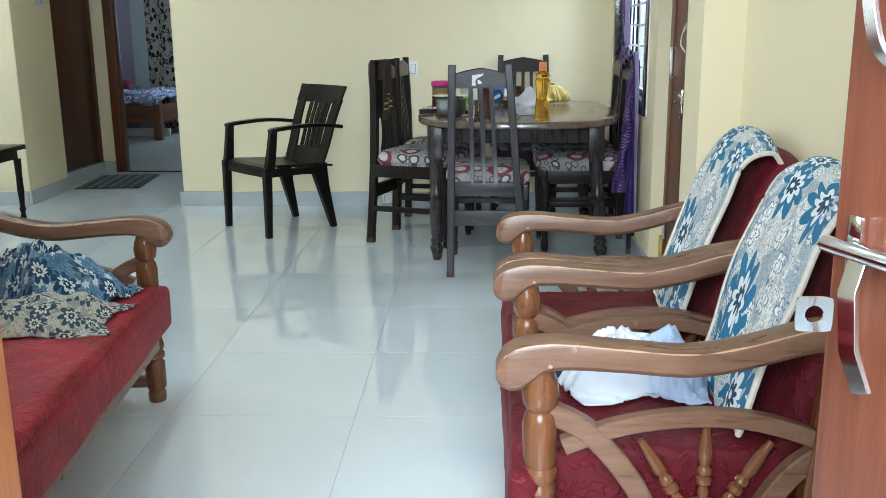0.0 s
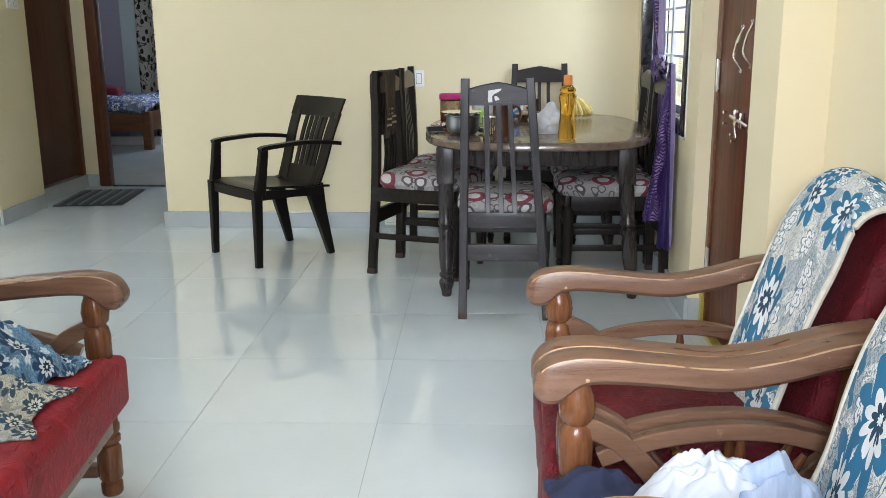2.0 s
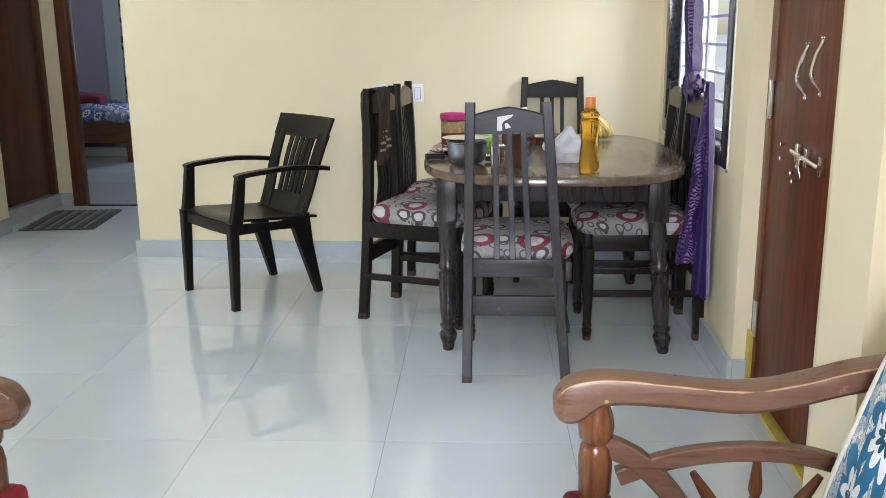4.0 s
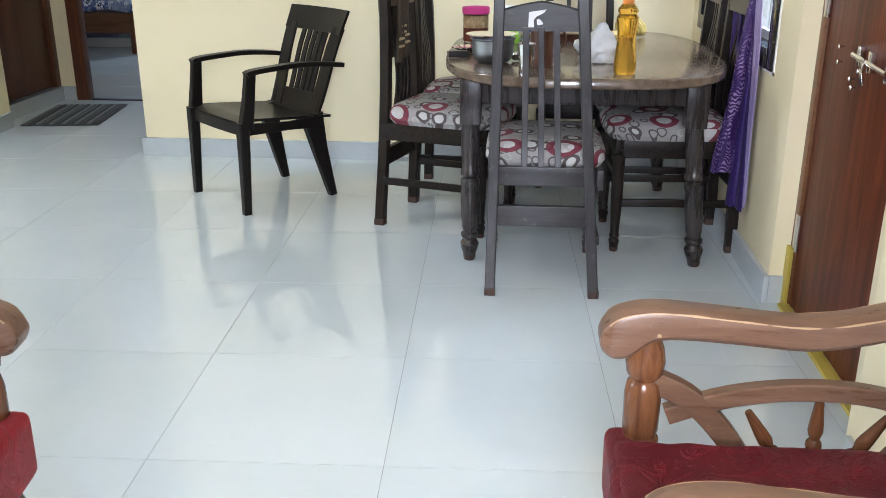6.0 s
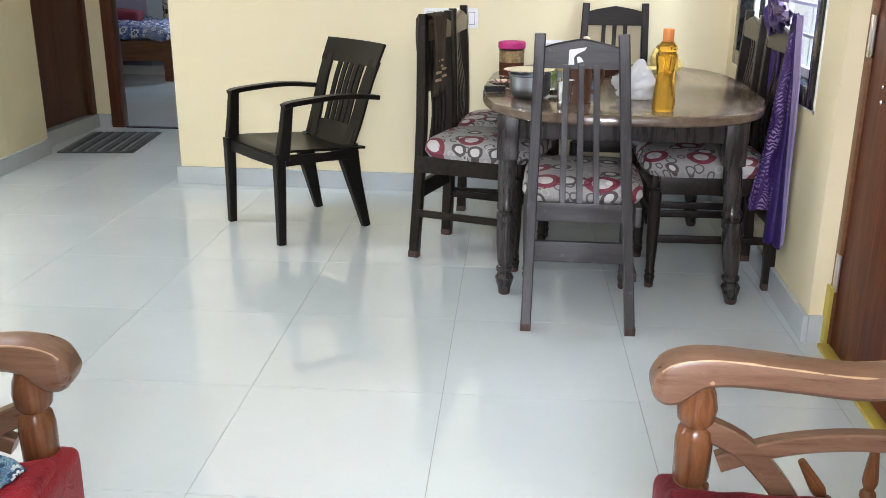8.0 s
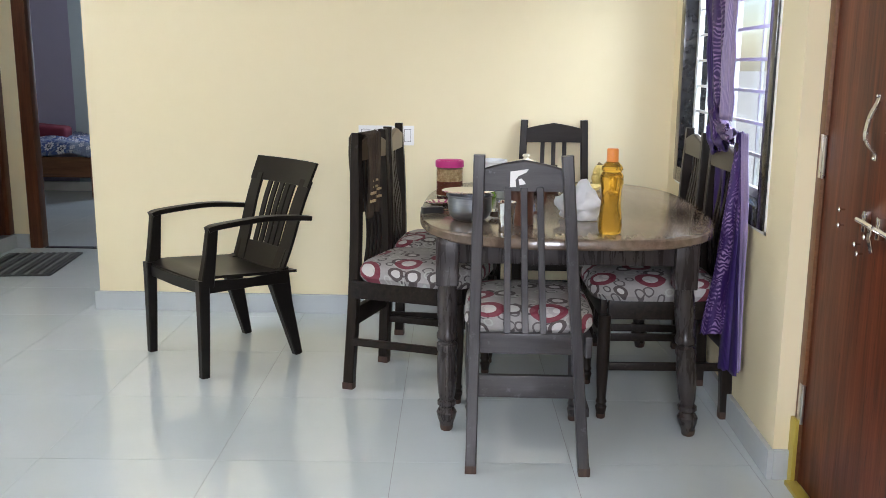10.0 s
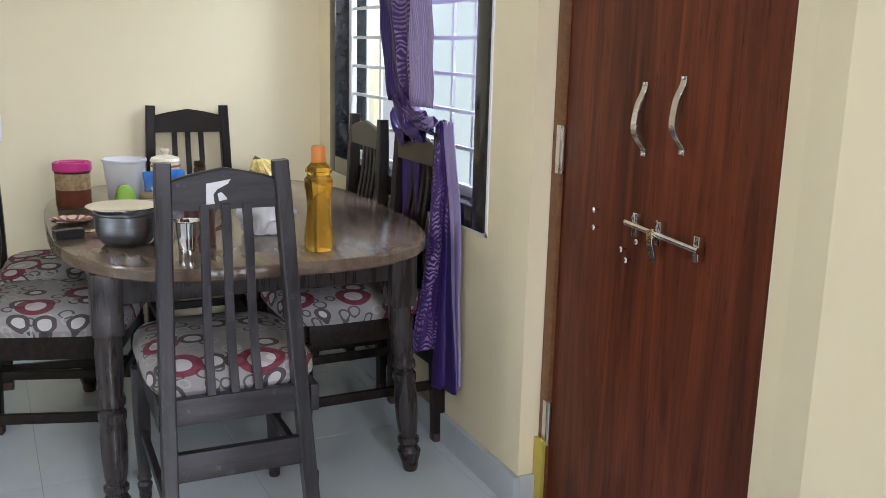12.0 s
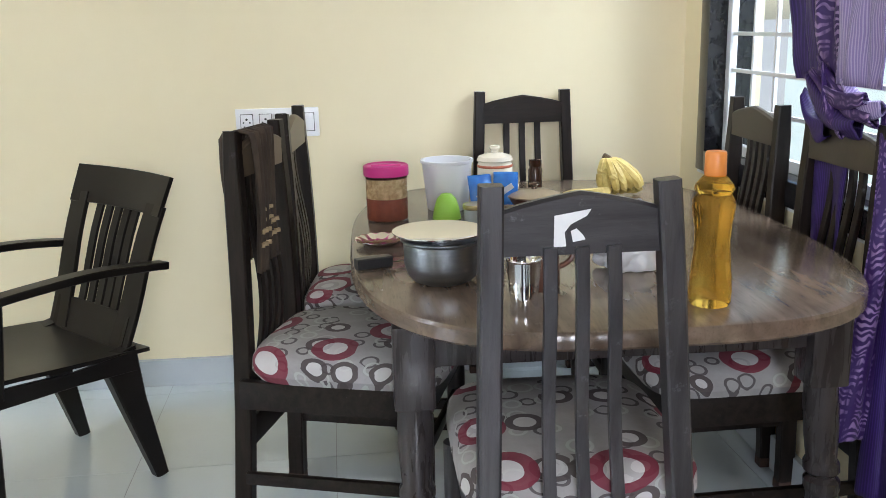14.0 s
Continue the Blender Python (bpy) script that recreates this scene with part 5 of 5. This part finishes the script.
sheet("behind_chair", fall((-0.03, 0.66), (-0.03, 0.86), (-0.028, 0.68), (-0.028, 0.85), (-0.03, 0.70), (-0.03, 0.80), 0.45, 0.01, 2.0), 20, 40, purple_stripe, cur, "dark purple striped panel", 0.003, (0.3, 0.7))


# ---- things on the table ----
def on_table(name, x, y, label, category, turn=0.0):
    return thing(name, pose(x, y, TH, 0, 0, turn), label, category)


b = on_table("squeeze_bottle", 1.7, 5.43, "amber plastic bottle with an orange cap", "bottle")
part("body", lathe([(0.0, 0.002), (0.034, 0.002), (0.038, 0.008), (0.039, 0.03), (0.037, 0.06), (0.033, 0.10), (0.0315, 0.125), (0.034, 0.155), (0.0385, 0.18), (0.038, 0.195), (0.030, 0.208), (0.036, 0.216), (0.034, 0.224), (0.024, 0.236), (0.018, 0.243), (0.0, 0.243)], n=28, cap=False), amber, b)
part("cap", lathe([(0.0185, 0.24), (0.0195, 0.243), (0.019, 0.28), (0.017, 0.284), (0.0, 0.284)], n=20), orange_cap, b)

p = on_table("cooking_pot", 1.228, 5.67, "dented aluminium pot covered with a steel plate", "pot")
part("body", lathe([(0.0, 0.0), (0.045, 0.0), (0.062, 0.007), (0.073, 0.02), (0.079, 0.042), (0.080, 0.085), (0.086, 0.09), (0.086, 0.093), (0.077, 0.093), (0.075, 0.042), (0.06, 0.012), (0.0, 0.006)], n=36, cap=False), aluminium, p)
part("covering_plate", lathe([(0.0, 0.098), (0.06, 0.098), (0.084, 0.104), (0.096, 0.106), (0.096, 0.108), (0.086, 0.107), (0.058, 0.101), (0.0, 0.101)], (-0.006, 0, 0), 36, cap=False), bright_steel, p, "steel plate used as a lid")

l_ = on_table("steel_ladle", 1.31, 5.70, "steel ladle lying beside the pot", "ladle", 62)
part("bowl", lathe([(0.0, 0.004), (0.016, 0.006), (0.026, 0.016), (0.030, 0.028), (0.028, 0.028), (0.015, 0.009), (0.0, 0.007)], (0.02, 0, 0), 24, cap=False), bright_steel, l_)
part("stem", beam(((0.045, 0, 0.024), (0.09, 0, 0.04), (0.17, 0, 0.03), (0.2, 0, 0.02)), (0, 1, 0), 0.011, 0.003), bright_steel, l_)

g = on_table("steel_tumbler", 1.355, 5.43, "polished steel tumbler with fine ribs", "tumbler")
part("body", lathe([(0.0, 0.0), (0.024, 0.0), (0.026, 0.004), (0.0255, 0.035), (0.0275, 0.055), (0.027, 0.06), (0.0285, 0.066), (0.031, 0.098), (0.033, 0.102), (0.0325, 0.103), (0.03, 0.099), (0.026, 0.06), (0.023, 0.006), (0.0, 0.005)], n=30, cap=False), bright_steel, g)

j = on_table("pickle_jar", 1.13, 6.31, "clear jar of red pickle with a pink lid", "jar")
part("glass_body", lathe([(0.0, 0.0), (0.052, 0.0), (0.056, 0.006), (0.056, 0.118), (0.054, 0.122)], n=32, cap=False), clear_plastic, j)
part("pickle", lathe([(0.0, 0.003), (0.0545, 0.004), (0.0548, 0.062), (0.0, 0.062)], n=32, cap=False), pickle, j, "dark red pickle")
part("snack", lathe([(0.0, 0.0625), (0.0548, 0.0625), (0.0548, 0.115), (0.0, 0.112)], n=32, cap=False), dry_mix, j, "brown fried pieces")
part("lid", lathe([(0.0, 0.1225), (0.06, 0.1225), (0.061, 0.126), (0.061, 0.148), (0.057, 0.151), (0.052, 0.147), (0.0, 0.147)], n=36, cap=False), pink, j, "pink screw lid")
part("lid_grip", box(-0.04, 0.04, -0.009, 0.009, 0.146, 0.153, 0.003), pink, j)

w = on_table("plastic_tub", 1.305, 6.43, "white plastic tub with a rolled rim", "tub")
part("body", lathe([(0.0, 0.0), (0.055, 0.0), (0.058, 0.004), (0.071, 0.132), (0.0755, 0.134), (0.0755, 0.142), (0.07, 0.142), (0.056, 0.006), (0.0, 0.005)], n=36, cap=False), bucket_white, w)

c = on_table("ceramic_canister", 1.47, 6.63, "cream ceramic canister with a red painted band", "canister")
part("body", lathe([(0.0, 0.0), (0.046, 0.0), (0.052, 0.008), (0.055, 0.05), (0.053, 0.095), (0.048, 0.102), (0.0, 0.102)], n=30, cap=False), ceramic, c)
for z in (0.03, 0.085):
    part("painted_band", lathe([(0.0545, z), (0.0557, z + 0.002), (0.0555, z + 0.006), (0.054, z + 0.008)], n=30, cap=False), ceramic_red, c, "red painted band")
part("lid", lathe([(0.054, 0.1025), (0.056, 0.106), (0.05, 0.118), (0.026, 0.126), (0.012, 0.128), (0.011, 0.134), (0.017, 0.142), (0.014, 0.150), (0.0, 0.152)], n=30), ceramic, c)

k = on_table("brown_jar", 1.596, 6.634, "small dark brown jar with a lid", "jar")
part("body", lathe([(0.0, 0.0), (0.02, 0.0), (0.022, 0.005), (0.022, 0.07), (0.016, 0.08), (0.0, 0.08)], n=20, cap=False), brown_glass, k)
part("lid", lathe([(0.019, 0.08), (0.02, 0.083), (0.02, 0.10), (0.0, 0.101)], n=20), brown_glass, k)

v = on_table("lidded_bowl", 1.55, 6.399, "low brown bowl with a glass lid and knob", "bowl")
part("body", lathe([(0.0, 0.0), (0.05, 0.0), (0.068, 0.018), (0.076, 0.032), (0.072, 0.032), (0.05, 0.006), (0.0, 0.005)], n=32, cap=False), brown_clay, v)
part("lid", lathe([(0.078, 0.033), (0.079, 0.036), (0.06, 0.046), (0.03, 0.052), (0.0, 0.053)], n=32), plain("beige_lid", (0.25, 0.19, 0.12), (0.32, 0.25, 0.17), 0.25), v)
part("knob", lathe([(0.008, 0.052), (0.007, 0.058), (0.016, 0.066), (0.012, 0.072), (0.0, 0.073)], n=20), brown_glass, v)

s = on_table("brown_mug", 1.412, 5.595, "tall brown mug with a curved handle", "mug")
part("body", lathe([(0.0, 0.0), (0.04, 0.0), (0.043, 0.006), (0.041, 0.06), (0.043, 0.15), (0.045, 0.155), (0.041, 0.155), (0.038, 0.06), (0.038, 0.008), (0.0, 0.006)], n=30, cap=False), brown_clay, s)
part("handle", tube(spline(((0.039, 0.01, 0.12), (0.07, 0.02, 0.135), (0.085, 0.024, 0.10), (0.07, 0.02, 0.05), (0.039, 0.01, 0.035)), 18), 0.006, 8), brown_clay, s)
part("lid", lathe([(0.046, 0.1555), (0.046, 0.162), (0.02, 0.168), (0.0, 0.169)], n=30), brown_glass, s)

z = on_table("small_jar", 1.363, 6.247, "small glass jar with a gold lid", "jar")
part("body", lathe([(0.0, 0.0), (0.03, 0.0), (0.032, 0.005), (0.031, 0.032), (0.0, 0.034)], n=24, cap=False), plain("grey_glass", (0.25, 0.28, 0.27), (0.35, 0.38, 0.36), 0.15), z)
part("lid", lathe([(0.033, 0.034), (0.034, 0.036), (0.033, 0.046), (0.0, 0.047)], n=24), plain("gold_lid", (0.5, 0.4, 0.18), (0.6, 0.5, 0.25), 0.3, 0.8), z)

q = on_table("lime_cup", 1.29, 6.29, "lime green upturned plastic cup", "cup")
part("body", lathe([(0.038, 0.0), (0.039, 0.003), (0.034, 0.03), (0.026, 0.055), (0.014, 0.068), (0.0, 0.071)], n=26), lime, q)


def packet(x, y, turn, tilt):
    ob = thing("snack_packet", pose(x, y, TH + 0.012, 0, 0, turn), "crinkled blue and white foil packet", "packet", "packets")

    def face(side):
        def f(u, v):
            puff = side * (0.012 * math.sin(math.pi * u) * math.sin(math.pi * v) + wob(u * 3, v * 3, side, 0.004) + wob(u * 9, v * 9, side + 5, 0.003))
            zz = v * 0.095
            return ((u - 0.5) * 0.07, puff + zz * tilt, zz * 0.92)
        return f
    sheet("front", face(-1), 12, 14, blue_foil, ob, "", 0.001)
    sheet("back", face(1), 12, 14, blue_foil, ob, "", 0.001)
    part("printed_panel", beam(((-0.02, 0.026 * tilt - 0.017, 0.028), (0.022, 0.05 * tilt - 0.018, 0.055)), (0, 0, 1), 0.016, 0.003), sticker_white, ob, "white printed patch")
    return ob


packet(1.40, 6.36, 15, 0.35)
packet(1.465, 6.39, -12, 0.4)

d = on_table("steel_plate", 1.105, 6.02, "small steel plate with a raised rim", "plate")
dish = lathe([(0.0, 0.003), (0.04, 0.003), (0.058, 0.012), (0.062, 0.013), (0.062, 0.015), (0.056, 0.014), (0.04, 0.006), (0.0, 0.006)], n=96, cap=False)
for vt in dish.verts:
    r = math.hypot(vt.co.x, vt.co.y)
    if r > 0.05:
        vt.co.z += 0.0012 * math.sin(14 * math.atan2(vt.co.y, vt.co.x))
part("dish", dish, bright_steel, d)
n_ = on_table("kitchen_knife", 1.105, 5.8, "kitchen knife with a black grip", "knife", 20)
part("grip", beam(((-0.06, 0, 0.014), (-0.03, 0, 0.015), (0.02, 0, 0.014)), (0, 1, 0), [0.026, 0.03, 0.028], 0.024), black_grip, n_)
part("blade", beam(((0.02, 0, 0.014), (0.06, 0.002, 0.012), (0.11, 0.006, 0.008)), (0, 1, 0), [0.03, 0.032, 0.01], 0.003), bright_steel, n_)

# bananas
bunch = on_table("banana_bunch", 1.83, 6.56, "bunch of ripe yellow bananas with dark tips", "bananas")
for i in range(7):
    a = radians(-65 + 22 * i)
    dx, dy = math.sin(a) * 0.078, -0.04 * math.cos(a) + 0.008 * math.sin(i * 2.1)
    path = spline(((-0.03 + 0.1 * dx, 0.01, 0.115), (-0.02 + 0.45 * dx, dy * 0.6, 0.105), (0.0 + 0.95 * dx, dy * 1.4 - 0.01, 0.062), (0.012 + 1.0 * dx, dy * 1.3 - 0.012, 0.024), (0.0 + 0.85 * dx, dy, 0.010)), 14)
    fruit = part("banana", tube(path, [0.006, 0.008, 0.012, 0.0145, 0.0155, 0.016, 0.016, 0.016, 0.0155, 0.015, 0.0135, 0.011, 0.008, 0.004], 7, None), banana_skin, bunch)
    part("tip", tube([path[0] + Vector((-0.004, 0, 0.008)), path[1]], [0.006, 0.0085], 6), banana_tip, fruit)
part("stalk", tube(((-0.045, 0.01, 0.128), (-0.03, 0.01, 0.118), (-0.01, 0.0, 0.108)), [0.011, 0.013, 0.009], 8), banana_tip, bunch)
bunch.scale = (0.82, 0.82, 0.9)
lone = on_table("loose_banana", 1.733, 6.471, "single yellow banana lying on the table", "banana", 20)
part("fruit", tube(spline(((-0.085, 0.02, 0.022), (-0.03, -0.008, 0.019), (0.03, -0.008, 0.019), (0.085, 0.02, 0.02)), 12), [0.005, 0.011, 0.016, 0.018, 0.0185, 0.0185, 0.0185, 0.018, 0.017, 0.014, 0.009, 0.005], 6), banana_skin, lone)
part("tip", tube(((0.082, 0.018, 0.02), (0.1, 0.028, 0.021)), [0.006, 0.005], 6), banana_tip, lone)

# crumpled carrier bag
bag = bmesh.new()
bmesh.ops.create_icosphere(bag, subdivisions=4, radius=1.0)
for vtx in bag.verts:
    o = vtx.co.copy()
    r = 1 + 0.55 * noise.noise(o * 1.7 + Vector((4, 1, 2))) + 0.25 * abs(noise.noise(o * 4.5))
    vtx.co = Vector((o.x * 0.07 * r, o.y * 0.06 * r, max(0.0, 0.045 + 0.06 * o.z * r + 0.03 * max(0, o.z) ** 3)))
tagged(link("carrier_bag", bag, bag_plastic, None, "", 60), "crumpled thin white plastic carrier bag", "bag").matrix_world = pose(1.625, 5.70, TH + 0.002)


# ---- passage and bedroom things ----
mat_ = thing("door_mat", pose(-1.70, 8.13, 0.0, 0, 0, 8), "dark ribbed rubber door mat", "door mat")
part("base", box(-0.25, 0.25, -0.35, 0.35, 0.0, 0.008, 0.002), rubber, mat_)
for i in range(12):
    part("rib", box(-0.235 + 0.0405 * i, -0.213 + 0.0405 * i, -0.335, 0.335, 0.008, 0.014, 0.002), rubber if i % 2 else plain("grey_mat_rib", (0.12, 0.13, 0.13), (0.18, 0.19, 0.19), 0.9, scale=30), mat_)

stool = thing("side_table", pose(-1.815, 6.36, 0), "small dark wooden side table with turned legs", "side table")
part("top", box(-0.22, 0.2, -0.2, 0.2, 0.47, 0.50, 0.006), dark_rail, stool)
part("apron", box(-0.18, 0.16, -0.16, 0.16, 0.41, 0.47, 0.003), dark_rail, stool)
for x in (-0.175, 0.155):
    for y in (-0.155, 0.155):
        part("leg", lathe([(0.014, 0), (0.02, 0.03), (0.014, 0.05), (0.022, 0.08), (0.015, 0.1), (0.022, 0.2), (0.02, 0.3), (0.024, 0.41)], (x, y, 0), 14), dark_wood, stool)

bed = thing("bed", pose(-2.47, 11.14, 0), "brown wooden bed with a blue and white sheet", "bed")
for x, y in ((-0.045, 0.04), (-1.6, 0.04), (-0.045, 1.2), (-1.6, 1.2)):
    part("leg", box(x - 0.045, x + 0.045, y - 0.045, y + 0.045, 0, 0.42, 0.006), bed_wood, bed)
part("foot_rail", box(-1.55, -0.09, 0.0, 0.04, 0.2, 0.40, 0.006), bed_wood, bed)
part("side_rail", box(-0.06, -0.02, 0.085, 1.15, 0.2, 0.40, 0.006), bed_wood, bed)
part("base_board", box(-1.55, -0.09, 0.5, 0.54, 0.0, 0.09), white_paint, bed)


def bedding(u, v):
    x, y = -1.6 + 1.58 * u, -0.02 + 1.25 * v
    return (x, y, 0.44 + 0.09 * min(1, 6 * u, 8 * v, 6 * (1 - u) + 0.35) + wob(x, y, 0, 0.05, 5))


sheet("bed_sheet", bedding, 40, 36, bed_print, bed, "blue and white rumpled sheet", 0.03, (1.6, 1.2))
pil = box(-0.25, 0.25, -0.17, 0.17, 0, 0.13, 0.06, seg=5)
tagged(link("pillow", pil, pillow_red), "dark pink pillow on the bed", "pillow").matrix_world = pose(-3.3, 11.75, 0.545, 0, 6, 12)

# ---- floor tiles, 0.6 m, one by one ----
X0, Y0, G = 1.032, 4.055, 0.592
GRID = pose(X0, Y0, 0, 0, 0, 2.0)
me = bpy.data.meshes.new("tile")
bm = box(-G / 2 + 0.001, G / 2 - 0.001, -G / 2 + 0.001, G / 2 - 0.001, -0.01, 0.0)
bm.to_mesh(me)
bm.free()
me.materials.append(tile)
for i in range(-10, 5):
    for j in range(-6, 17):
        x, y, _ = GRID @ Vector(((i + 0.5) * G, (j + 0.5) * G, 0))
        if -4.3 < x < 2.7 and 0.9 < y < 12.7:
            ob = new("tile", me)
            ob.parent = slab
            ob.matrix_local = pose(x, y, 0, 0, 0, 2.0)
